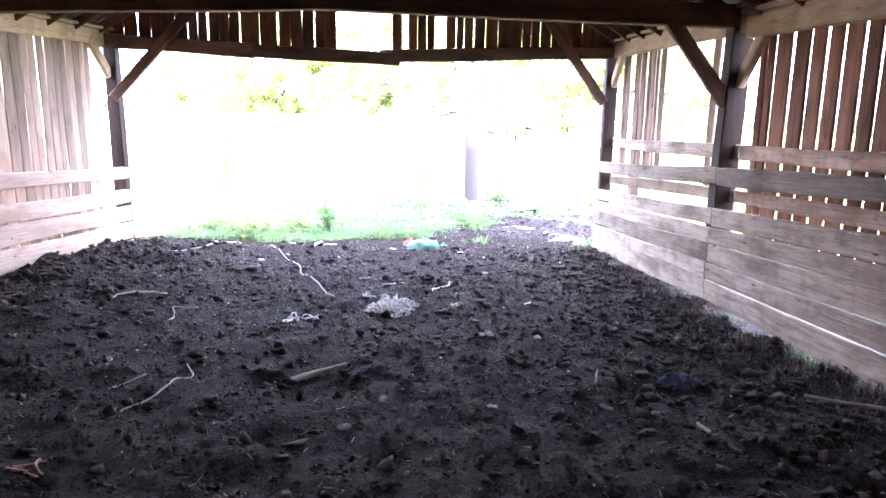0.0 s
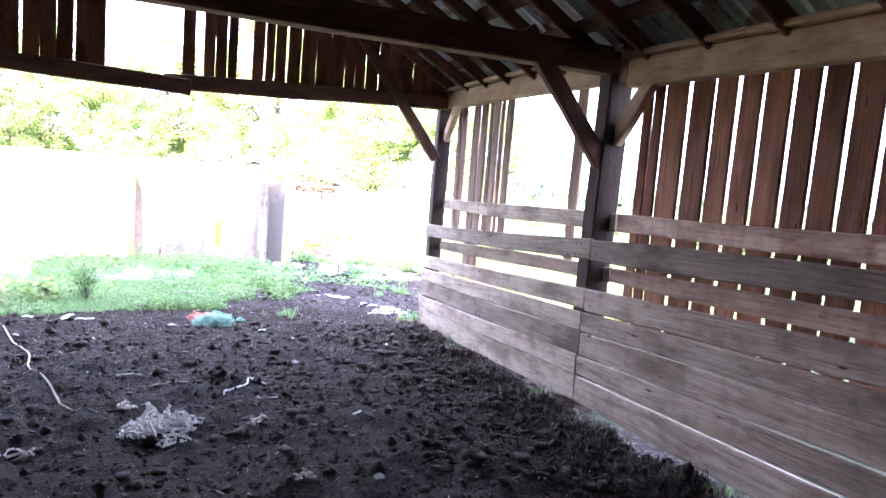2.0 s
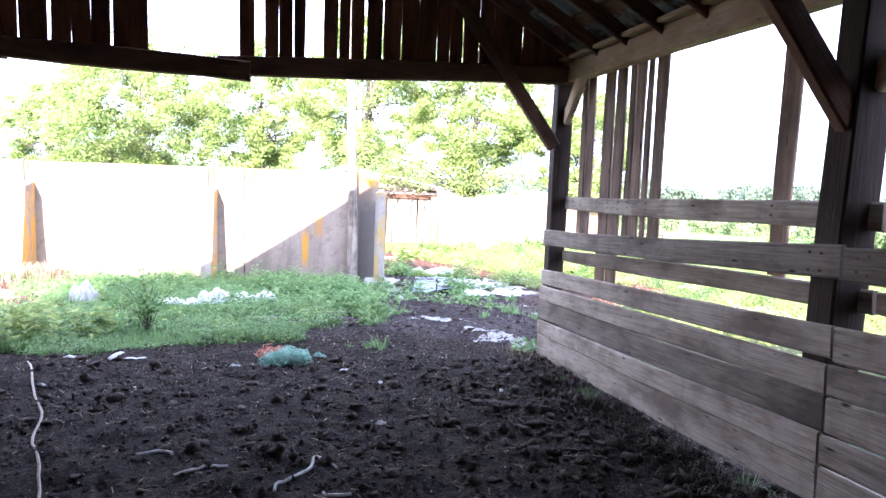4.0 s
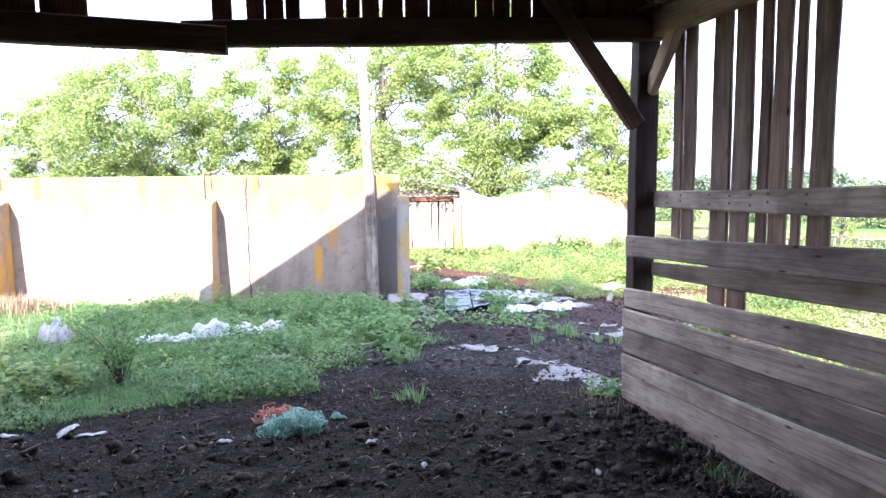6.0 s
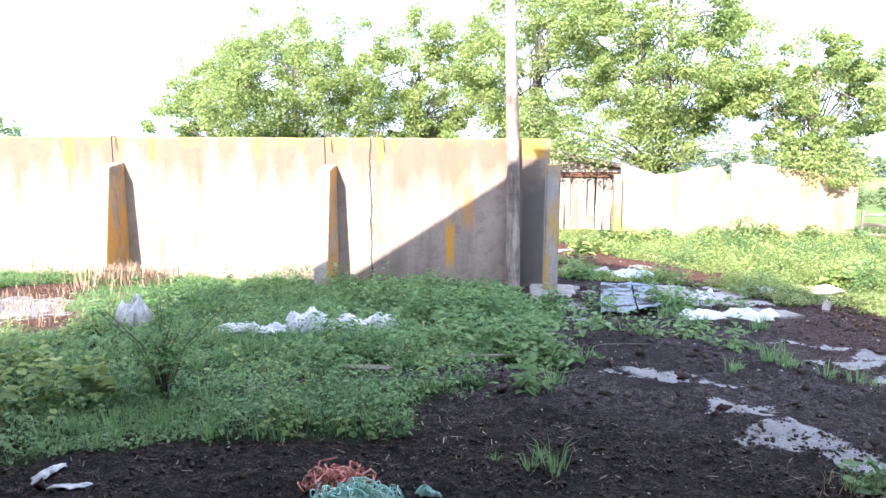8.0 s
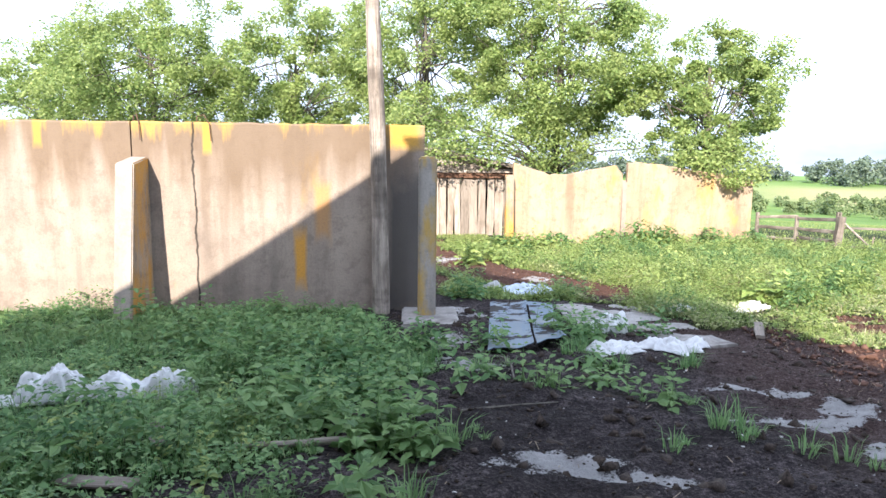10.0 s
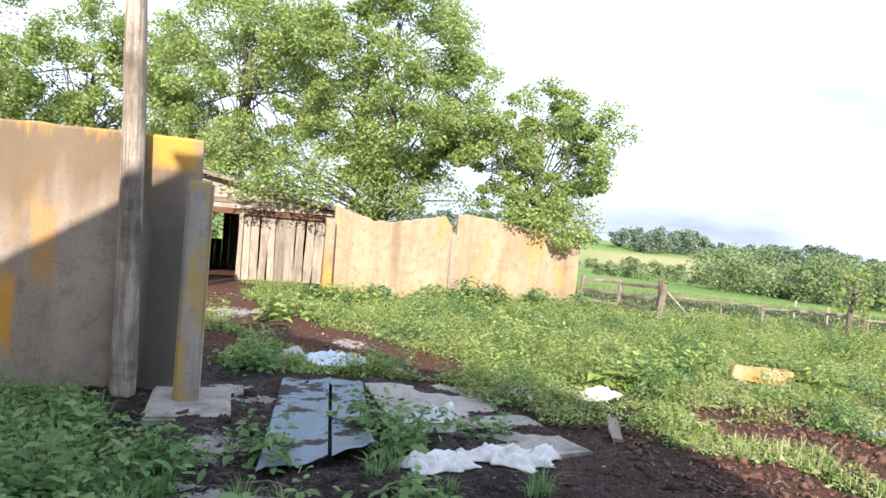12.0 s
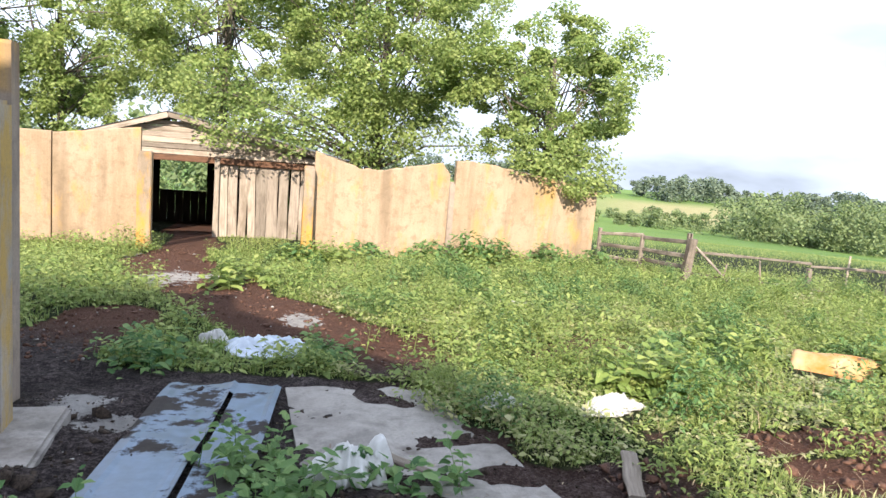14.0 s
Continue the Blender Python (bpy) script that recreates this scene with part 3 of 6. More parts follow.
def tube(points, radius, sides=6, taper=1.0):
    """Rings and faces along a line of points."""
    pts = [Vector(p) for p in points]
    verts, faces = [], []
    for i, p in enumerate(pts):
        a = (pts[min(i + 1, len(pts) - 1)] - pts[max(i - 1, 0)]).normalized()
        u = a.orthogonal().normalized()
        v = a.cross(u)
        r = radius * (1 + (taper - 1) * i / max(1, len(pts) - 1))
        verts += [tuple(p + (u * math.cos(2 * math.pi * k / sides) + v * math.sin(2 * math.pi * k / sides)) * r) for k in range(sides)]
    for i in range(len(pts) - 1):
        for k in range(sides):
            q = (k + 1) % sides
            faces.append((i * sides + k, i * sides + q, (i + 1) * sides + q, (i + 1) * sides + k))
    faces.append(tuple(range(sides))[::-1])
    faces.append(tuple(range((len(pts) - 1) * sides, len(pts) * sides)))
    return verts, faces


# ---- the barn ----
RIDGE_X, PITCH = -1.15, 0.60
barn = tagged(empty("barn", (-1.2, 3, -0.3)), "open-fronted timber barn with gappy weathered board walls", "barn")
UP, ALONG, ACROSS = (0, 0, 1), (0, 1, 0), (1, 0, 0)


def inner_x(y):
    return 2.49 - (0.0465 if y > 6.44 else 0.115) * (max(y, 3.6) - 6.44)


def front_y(x):
    """The open front stands slightly askew."""
    return 10.5 - 0.0685 * (2.4 - x)


def left_x(y):
    return -4.6 + 0.03 * (y - 10)


def roof_z(x, y):
    """The roof's upper face: both slopes rise from their wall plates."""
    return 2.31 + PITCH * min(inner_x(y) + 0.16 - x, x - left_x(y) + 0.14)


def ridge(y):
    return (inner_x(y) + left_x(y) + 0.02) / 2


POST_Y = (10.6, 6.6, 3.0, -0.6, -4.3)
for i, y in enumerate(POST_Y):
    x = inner_x(y) + (0.12 if i == 0 else 0.145)
    size = 0.17 if i == 0 else 0.19
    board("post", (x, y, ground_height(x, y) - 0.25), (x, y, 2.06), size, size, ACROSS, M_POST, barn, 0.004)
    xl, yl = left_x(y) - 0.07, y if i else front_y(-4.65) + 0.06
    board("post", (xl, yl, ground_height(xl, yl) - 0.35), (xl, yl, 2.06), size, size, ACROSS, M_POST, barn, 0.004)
    if i > 0:
        mid = (RIDGE_X, y, 2.25)
        board("tie_beam", (xl - 0.12, y, 2.15), mid, 0.2, 0.2, UP, M_BEAM, barn, 0.004)
        board("tie_beam", mid, (x + 0.12, y, 2.15), 0.2, 0.2, UP, M_BEAM, barn, 0.004)
    if i < 4:
        top, lo = (2.72, 1.22) if i == 0 else (2.3, 1.46)
        run = 1.2 if i == 0 else 0.78
        yb = y - (0.15 if i == 0 else 0.03)
        board("brace", (x - (0.12 if i == 0 else 0.06), yb, lo + (0.09 if i == 0 else -0.06)), (x - run, yb - (0.1 if i == 0 else 0), top), 0.13, 0.09, UP, M_BEAM, barn, 0.003)
        board("brace", (xl + 0.03, yl - 0.12, 1.26 if i == 0 else lo), (xl + (1.2 if i == 0 else run), yl - (0.04 if i == 0 else 0.12), 2.5 if i == 0 else top), 0.13, 0.09, UP, M_BEAM, barn, 0.003)
    for sx, ys in (((x + 0.02, inner_x(y - 0.5) + 0.14), y), ((xl - 0.02, left_x(y - 0.5) - 0.12), yl)):
        board("brace", (sx[0], ys - 0.07, 1.58), (sx[1], ys - 0.48, 2.04), 0.13, 0.07, UP, M_PLATE, barn, 0.003, label="pale newer timber brace")

# front beam: two sagging lengths that meet near the middle
board("front_beam", (-4.85, front_y(-4.85) + 0.02, 2.045), (-2.7, front_y(-2.7) + 0.02, 1.945), 0.19, 0.16, UP, M_BEAM, barn, 0.006)
board("front_beam", (-2.69, front_y(-2.69) + 0.02, 1.945), (-0.66, front_y(-0.66), 1.865), 0.18, 0.16, UP, M_BEAM, barn, 0.006)
board("front_beam", (-0.95, front_y(-0.95) + 0.05, 1.91), (2.5, front_y(2.5) + 0.02, 2.03), 0.175, 0.14, UP, M_BEAM, barn, 0.006)

# wall plates
for a, b in ((10.7, 6.4), (6.39, 2.8), (2.79, -0.8), (-0.81, -4.7)):
    board("wall_plate", (inner_x(a) + 0.16, a, 2.06), (inner_x(b) + 0.16, b, 2.12), 0.2, 0.12, UP, M_PLATE, barn, 0.006)
    board("plate_cap", (inner_x(a) + 0.12, a, 2.185), (inner_x(b) + 0.12, b, 2.245), 0.16, 0.04, ACROSS, M_PLATE, barn, 0.004)
    board("wall_plate", (left_x(a) - 0.14, a, 2.06), (left_x(b) - 0.14, b, 2.12), 0.2, 0.12, UP, M_PLATE, barn, 0.006)
    board("plate_cap", (left_x(a) - 0.1, a, 2.185), (left_x(b) - 0.1, b, 2.245), 0.16, 0.04, ACROSS, M_PLATE, barn, 0.004)

# rafters, battens, roof sheets
y = 10.35
while y > -4.7:
    for side, xe in ((1, inner_x(y) + 0.24), (-1, left_x(y) - 0.24)):
        ya, yb = y + front_y(ridge(y)) - 10.5, y + front_y(xe) - 10.5
        board("rafter", (ridge(y), ya, roof_z(ridge(y), y) - 0.15), (xe, yb, roof_z(xe, y) - 0.15), 0.12, 0.045, UP, M_BEAM, barn, 0.004)
    y -= 0.6
for side in (1, -1):
    for k in range(11):
        ends = []
        for y in (10.62, 6.44, -4.75):
            edge = inner_x(y) + 0.3 if side > 0 else left_x(y) - 0.3
            x = ridge(y) + (edge - ridge(y)) * (0.03 + k / 10.4)
            ends.append((x, y + front_y(x) - 10.5, roof_z(x, y) - 0.065))
        for a, b in zip(ends, ends[1:]):
            board("batten", a, b, 0.14, 0.03, (1, 0, -side * PITCH), M_BEAM, barn, 0.01, 6)


def roof_sheet(side, y0, y1, lift):
    """A corrugated sheet from ridge to eave."""
    n = 28
    verts, faces = [], []
    for j in range(n + 1):
        y = y0 + (y1 - y0) * j / n
        bump_z = 0.012 * math.sin(2 * math.pi * (y - y0) / 0.13)
        xe = inner_x(y) + 0.42 if side > 0 else left_x(y) - 0.42
        for x in (ridge(y), (ridge(y) + xe) / 2, xe):
            verts.append((x, y + front_y(x) - 10.5, roof_z(x, y) + lift + bump_z))
    for j in range(n):
        for k in range(2):
            a = j * 3 + k
            faces.append((a, a + 1, a + 4, a + 3))
    count = len(verts)
    verts += [(x, y, z - 0.004) for x, y, z in verts]
    faces += [tuple(v + count for v in f[::-1]) for f in faces]
    return mesh_from("roof_sheet", verts, faces, M_ROOF)


y, k = 10.7, 0
while y > -4.6:
    for side in (1, -1):
        part("roof_sheet", roof_sheet(side, y, y - 0.93, -0.02 + 0.008 * (k % 2)), barn)
    y -= 0.9
    k += 1
for ya, yb in ((10.5, 3.6), (3.6, -5.0)):
    board("ridge_cap", (ridge(ya), ya, roof_z(ridge(ya), ya) + 0.03), (ridge(yb), yb, roof_z(ridge(yb), yb) + 0.03), 0.3, 0.03, ACROSS, M_ROOF, barn)

# front gable boards over the beam: the chinks and holes between them, from left to right
CHINKS = ((-4.3, -4.285), (-3.62, -3.61), (-3.35, -3.33), (-2.91, -2.893), (-2.64, -2.628), (-2.39, -2.37), (-1.88, -1.86), (-1.57, -0.78), (-0.64, -0.55), (-0.295, -0.283),
          (-0.18, -0.01), (0.122, 0.135), (0.236, 0.246), (0.374, 0.392), (0.545, 0.558), (1.074, 1.086), (1.334, 1.345), (1.5, 1.508), (1.95, 1.955), (2.5, 2.6))
start = -4.85
for a, b in CHINKS:
    count = max(1, round((a - start) / 0.165))
    for k in range(count):
        w = (a - start) / count
        c = start + w * (k + 0.5)
        lo, hi = 1.96 + 0.02 * c * (c > 0) + (-0.03 * (c + 2) if c < -2 else 0), roof_z(c, 10.4) - 0.07
        if hi > lo + 0.08:
            board("gable_board", (c, front_y(c) + 0.125 + 0.006 * (k % 2), lo), (c + rng.uniform(-0.006, 0.006), front_y(c) + 0.125 + 0.006 * (k % 2), hi), w + 0.002 * (count > 1), 0.025, ACROSS, M_BOARD, barn, 0.004)
    start = b

def fence_z(y, z3):
    return float(np.interp(y, (-5, 4.3, 6.4, 10.55), (z3[0] + 0.75, z3[0], z3[1], z3[2])))


# right wall: upright boards outside; their edges behind the second bay, then the few left in the front bay
EDGES = (6.33, 6.215, 6.1, 5.845, 5.62, 5.42, 5.235, 5.02, 4.84, 4.66, 4.47)
spans = [(a, b + g) for a, b, g in zip(EDGES, EDGES[1:], (0.004, 0.002, 0.01, 0.003, 0.011, 0.006, 0.011, 0.013, 0.005, 0.007))]
y = 4.46
while y > -4.6:
    w = rng.uniform(0.17, 0.22)
    spans.append((y, y - w))
    y -= w + rng.choice((0.003, 0.008, 0.015, 0.026))
for a, b in spans:
    y, w = (a + b) / 2, a - b
    x = inner_x(y) + 0.24
    board("wall_board", (x + 0.01, y + rng.uniform(-0.003, 0.003), fence_z(y, (0.36, 0.16, 0)) + rng.uniform(-0.02, 0.06)), (x - 0.02, y + rng.uniform(-0.004, 0.004), 2.1), w, 0.024, ALONG, M_BOARD, barn, 0.003)
for y, w, lo in ((10.26, 0.15, 0.47), (10.09, 0.18, 0.47), (9.68, 0.24, 0.08), (9.44, 0.22, 0.07), (9.22, 0.12, 0.46), (9.07, 0.17, 0.44), (8.91, 0.10, 0.46), (8.72, 0.19, 0.48), (7.21, 0.18, 0.56)):
    x = inner_x(y) + 0.24
    board("wall_board", (x, y, lo), (x - 0.01, y + 0.02, 2.08), w - 0.012, 0.024, ALONG, M_SLAT, barn, 0.007)

# right wall: rails and kick boards; heights at y = 4.3, 6.4 and 10.55
def nail(rail, x, y, z):
    vs, fs = tube([(x + 0.004, y, z), (x - 0.005, y, z)], 0.008, 6)
    part("nail", mesh_from("nail", vs, fs, M_RUST), rail)


def right_run(name, ya, yb, z3, height, off, thick, mat, label="", wave=0.008, bow=0.0):
    return board(name, (inner_x(ya) + off, ya, fence_z(ya, z3) - height / 2), (inner_x(yb) + off, yb, fence_z(yb, z3) - height / 2), height, thick, UP, mat, barn, wave, 8, bow, label)


SPANS = ((10.56, 6.42), (6.40, 2.8), (2.78, -0.8), (-0.82, -4.6))
for k, (a, b) in enumerate(SPANS):
    rail = right_run("rail", a, b, (1.01, 0.83, 0.45), 0.16, 0.0, 0.035, M_GREY)
    if k < 2:
        for y in (a - 0.08, a - 0.14, b + 0.12, b + 0.2):
            for dz in (0.04, 0.115):
                nail(rail, inner_x(y) - 0.0175, y, fence_z(y, (1.01, 0.83, 0.45)) - dz + rng.uniform(-0.01, 0.01))
    rail = right_run("rail", min(a, 10.5), b, (1.14, 1.035, 0.81), 0.14, 0.19, 0.035, M_GREY if k == 0 else M_RAIL)
    if k < 2:
        for y in ((10.28, 10.08, 9.7, 9.46, 9.24, 9.07, 8.74, 7.21) if k == 0 else (6.15, 5.95, 5.75, 5.5, 5.3, 5.1, 4.9, 4.7)):
            for dz in (0.035, 0.09):
                nail(rail, inner_x(y) + 0.19 - 0.0175, y, fence_z(y, (1.14, 1.035, 0.81)) - dz + rng.uniform(-0.012, 0.012))
    right_run("rail", min(a, 10.5), b, (0.755, 0.635, 0.26), 0.125, 0.19, 0.035, M_GREY if k == 0 else M_RAIL)
TOPS = ((0.68, 0.455, 0.04), (0.5, 0.275, -0.125), (0.32, 0.12, -0.29), (0.12, -0.06, -0.5), (-0.08, -0.22, -0.65), (-0.3, -0.42, -0.89))
SLITS = ((0.012, 0.009, 0.014), (0.013, 0.009, 0.006), (0.012, 0.009, 0.016), (0.024, 0.017, 0.005), (0.0, 0.0, 0.0))
FRONT_SLITS = ((0.024, 0.024, 0.014), (0.004, 0.004, 0.007), (0.004, 0.004, 0.02), (0.004, 0.004, 0.006), (0.0, 0.0, 0.0))
for k, (a, b) in enumerate(SPANS):
    for j in range(5):
        ends = []
        for y in (a, b):
            top = fence_z(y, TOPS[j])
            low = fence_z(y, TOPS[j + 1]) + float(np.interp(y, (4.3, 6.4, 10.55), (SLITS if k else FRONT_SLITS)[j]))
            ends.append((y, top, low))
        (ya, ta, la), (yb, tb, lb) = ends
        off = -0.004 * (k % 2) - 0.011 * (j % 2)
        board("kick_board", (inner_x(ya) + off, ya, (ta + la) / 2), (inner_x(yb) + off, yb, (tb + lb) / 2), ta - la, 0.035, UP, M_GREY, barn, 0.004, 8, 0, "", 1 - (tb - lb) / (ta - la))

# Strips added behind the joints to block light and keep the gaps dark.
for y in (6.43, 2.83, -0.77):
    board("cleat", (inner_x(y) + 0.04, y, -0.45 + (6.4 - y) * 0.085), (inner_x(y) + 0.04, y, 0.42 + (6.4 - y) * 0.1), 0.12, 0.03, ALONG, M_POST, barn, 0.003)

# left wall: boards past y = 6 and all rails in the glare-lightened wood
y = 9.75
while y > -4.6:
    w = rng.uniform(0.12, 0.2)
    x = left_x(y) - 0.2
    if not 7.05 < y < 7.25:
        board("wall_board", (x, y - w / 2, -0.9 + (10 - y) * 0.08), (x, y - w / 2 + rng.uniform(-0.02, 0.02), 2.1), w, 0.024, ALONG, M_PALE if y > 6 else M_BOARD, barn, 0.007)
    y -= w + rng.choice((0.002, 0.005, 0.01, 0.016))
for a, b in ((10.1, 6.4), (6.39, 2.8), (2.79, -0.8), (-0.81, -4.6)):
    for top, h in ((0.3, 0.17), (-0.03, 0.2), (-0.26, 0.22), (-0.51, 0.24), (-0.76, 0.3)):
        board("rail" if top > 0 else "kick_board", (left_x(a) + 0.02, a, top - h / 2), (left_x(b) + 0.02, b, top - h / 2 + (a - b) * 0.082), h, 0.035, UP, M_PALE, barn, 0.008, 8)

# back wall, closed: unseen, added to keep the sun off the floor
x, k = -5.1, 0
while x < 3.1:
    w = rng.uniform(0.2, 0.26)
    board("back_board", (x + w / 2, -4.62 - 0.03 * (k % 2), -0.2), (x + w / 2, -4.62 - 0.03 * (k % 2), roof_z(x + w / 2, -4.6) - 0.02), w, 0.024, ACROSS, M_BOARD, barn, 0.002)
    x += w - 0.035
    k += 1

# ---- concrete yard walls ----


def panel_mesh(x0, x1, y, top0, top1, bottom, thick, mat, dips=(), seed=1, rough=0.007):
    """An upright cast panel along x with an uneven top edge; dips: (part of the width, lowering)."""
    n = 48
    verts, faces = [], []
    for i in range(n + 1):
        f = i / n
        x = x0 + (x1 - x0) * f
        top = top0 + (top1 - top0) * f
        if dips:
            top -= float(np.interp(f, [d[0] for d in dips], [d[1] for d in dips]))
        top += rough * (noise.noise((x * 5, seed, 0.5)) + 0.7 * noise.noise((x * 17, seed, 2.5)))
        for yy in (y, y + thick):
            for z in (bottom, bottom + (top - bottom) * 0.33, bottom + (top - bottom) * 0.66, top - 0.02, top):
                inset = 0.012 if z == top else 0.0
                verts.append((x, yy + (inset if yy == y else -inset), z))
    for i in range(n):
        for s in range(2):
            for k in range(4):
                a = i * 10 + s * 5 + k
                q = (a, a + 10, a + 11, a + 1)
                faces.append(q if s == 0 else q[::-1])
        a = i * 10
        faces.append((a + 4, a + 14, a + 19, a + 9))
        faces.append((a, a + 5, a + 15, a + 10))
    for a, rev in ((0, False), (n * 10, True)):
        for k in range(4):
            q = (a + k, a + k + 1, a + 6 + k, a + 5 + k)
            faces.append(q[::-1] if rev else q)
    return mesh_from("panel", verts, faces, mat)


def wedge_mesh(x, w, y_wall, depth_top, depth_bot, z0, z1, mat, mossy=None):
    """A buttress that stands out further at its foot."""
    bm = bmesh.new()
    lo = [bm.verts.new(p) for p in ((x - w / 2, y_wall - depth_bot, z0), (x + w / 2, y_wall - depth_bot, z0), (x + w / 2, y_wall, z0), (x - w / 2, y_wall, z0))]
    hi = [bm.verts.new(p) for p in ((x - w / 2, y_wall - depth_top, z1), (x + w / 2, y_wall - depth_top, z1), (x + w / 2, y_wall, z1 + 0.06), (x - w / 2, y_wall, z1 + 0.06))]
    bm.faces.new(lo[::-1])
    bm.faces.new(hi)
    for k in range(4):
        bm.faces.new((lo[k], lo[(k + 1) % 4], hi[(k + 1) % 4], hi[k]))
    bmesh.ops.bevel(bm, geom=list(bm.edges), offset=0.012, segments=2, affect="EDGES")
    me = bpy.data.meshes.new("buttress")
    me.materials.append(mat)
    if mossy:
        me.materials.append(mossy)
        bm.normal_update()
        for q in bm.faces:
            q.material_index = 1 if q.normal.x > 0.6 else 0
    bm.to_mesh(me)
    bm.free()
    return me


yard_wall = tagged(empty("concrete_wall", (-3, 17.2, -1.3)), "tall streaked concrete panel wall with yellow lichen and buttresses", "wall")
JOINTS = (-11.93, -8.72, -5.52, -2.31, 0.887)
for k, (a, b) in enumerate(zip(JOINTS, JOINTS[1:])):
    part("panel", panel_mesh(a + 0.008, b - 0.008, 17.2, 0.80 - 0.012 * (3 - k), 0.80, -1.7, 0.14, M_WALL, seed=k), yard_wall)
for x in JOINTS[1:4]:
    part("buttress", wedge_mesh(x + 0.08, 0.19, 17.2, 0.42, 0.76, -1.7, 0.36, M_CAST, M_RUSTY), yard_wall, "pale tapering concrete buttress with one orange-lichened side")


def block(name, x0, x1, y0, y1, z0, z1, mat, bev=0.015):
    bm = bmesh.new()
    bmesh.ops.create_cube(bm, size=1, matrix=Matrix.LocRotScale(((x0 + x1) / 2, (y0 + y1) / 2, (z0 + z1) / 2), None, (x1 - x0, y1 - y0, z1 - z0)))
    bmesh.ops.bevel(bm, geom=list(bm.edges), offset=bev, segments=2, affect="EDGES")
    me = bpy.data.meshes.new(name)
    bm.to_mesh(me)
    bm.free()
    me.materials.append(mat)
    return me


tagged(new("concrete_post", block("concrete_post", 0.81, 1.0, 16.6, 16.82, -1.26, 0.47, M_POSTC, 0.02)), "square concrete post with orange lichen on a footing pad", "post")
tagged(new("footing_pad", block("footing_pad", 0.64, 1.24, 16.22, 17.0, -1.5, -1.20, M_PAD, 0.02)), "pale square concrete footing pad in the soil", "footing")
POLE_LINE = ((0.41, 17.05, -1.5), (0.385, 17.04, 0.0), (0.36, 17.05, 0.9), (0.30, 17.07, 2.4), (0.22, 17.06, 4.6))
v, f, uv = [], [], []
for i in range(49):
    z = -1.5 + 6.1 * i / 48
    px, py = (float(np.interp(z, [q[2] for q in POLE_LINE], [q[a] for q in POLE_LINE])) for a in (0, 1))
    for k in range(16):
        az = 2 * math.pi * k / 16
        r = (0.088 - 0.006 * z) * (1 + 0.16 * noise.noise((math.cos(az) * 2.2, math.sin(az) * 2.2, z * 0.5)) - 0.1 * (k in (3, 9, 12)) + 0.05 * noise.noise((k, z * 3, 1.5)))
        v.append((px + r * math.cos(az), py + r * math.sin(az), z))
for i in range(48):
    for k in range(16):
        q = (k + 1) % 16
        f.append((i * 16 + k, i * 16 + q, i * 16 + 16 + q, i * 16 + 16 + k))
        uv += [(v[i * 16][2], 0.034 * k), (v[i * 16][2], 0.034 * (k + 1)), (v[i * 16 + 16][2], 0.034 * (k + 1)), (v[i * 16 + 16][2], 0.034 * k)]
f.append(tuple(range(48 * 16, 49 * 16)))
uv += [(0.002 * k, 0.01 * k) for k in range(16)]
tagged(new("wooden_pole", mesh_from("wooden_pole", v, f, M_OLDPOLE, uv)), "tall weathered cracked wooden pole against a concrete wall", "pole")

far_wall = tagged(empty("lichen_wall", (6.4, 27, -1.9)), "ochre-lichened broken-topped concrete panel wall across the yard", "wall")
part("panel", panel_mesh(3.32, 6.10, 26.95, 0.12, 0.12, -2.3, 0.14, M_LICHEN, ((0, 0), (0.17, 0.14), (0.33, 0.29), (0.5, 0.29), (0.58, 0.24), (0.75, 0.13), (0.94, 0.05), (1, 0.25)), 3, 0.025), far_wall)
part("panel", panel_mesh(6.24, 9.52, 27.0, 0.15, 0.15, -2.4, 0.14, M_LICHEN, ((0, 0), (0.2, 0.01), (0.35, 0.09), (0.6, 0.2), (1, 0.4)), 4, 0.025), far_wall)
part("buttress", wedge_mesh(3.21, 0.2, 26.95, 0.25, 0.4, -2.3, -0.24, M_RUSTY), far_wall)
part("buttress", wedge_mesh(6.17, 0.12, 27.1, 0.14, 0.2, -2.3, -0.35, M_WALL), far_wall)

gate_wall = tagged(empty("gate_wall", (-2.4, 26.9, -1.9)), "ochre concrete panel wall ending in a gate post", "wall")
part("panel", panel_mesh(-1.35, 0.12, 26.9, 0.08, 0.30, -2.3, 0.14, M_LICHEN, (), 6), gate_wall)
part("panel", panel_mesh(-4.5, -1.38, 26.92, 0.1, 0.1, -2.3, 0.14, M_LICHEN, (), 7), gate_wall)
part("gate_post", block("gate_post", 0.14, 0.38, 26.4, 26.66, -2.2, -0.12, M_RUSTY), gate_wall)

# ---- old shed behind the gate ----
shed = tagged(empty("shed", (1.6, 32, -2.2)), "low weathered plank shed with an open dark doorway", "shed")
x = 1.38
while x < 4.6:
    w = rng.uniform(0.16, 0.26)
    board("plank", (x + w / 2, 30.0, -2.4), (x + w / 2 + rng.uniform(-0.02, 0.02), 30.0, -0.35), w, 0.03, ACROSS, M_POLE, shed, 0.01)
    x += w + rng.choice((0.005, 0.012, 0.03))
for k in range(6):
    z = -0.22 + 0.125 * k
    board("gable_plank", (0.25 - (0.62 - z) / 0.33 + 0.15, 29.98, z), (0.25 + (0.6 - z) / 0.2 - 0.1, 29.98, z), 0.12, 0.03, UP, M_POLE, shed, 0.006)
x = -2.4
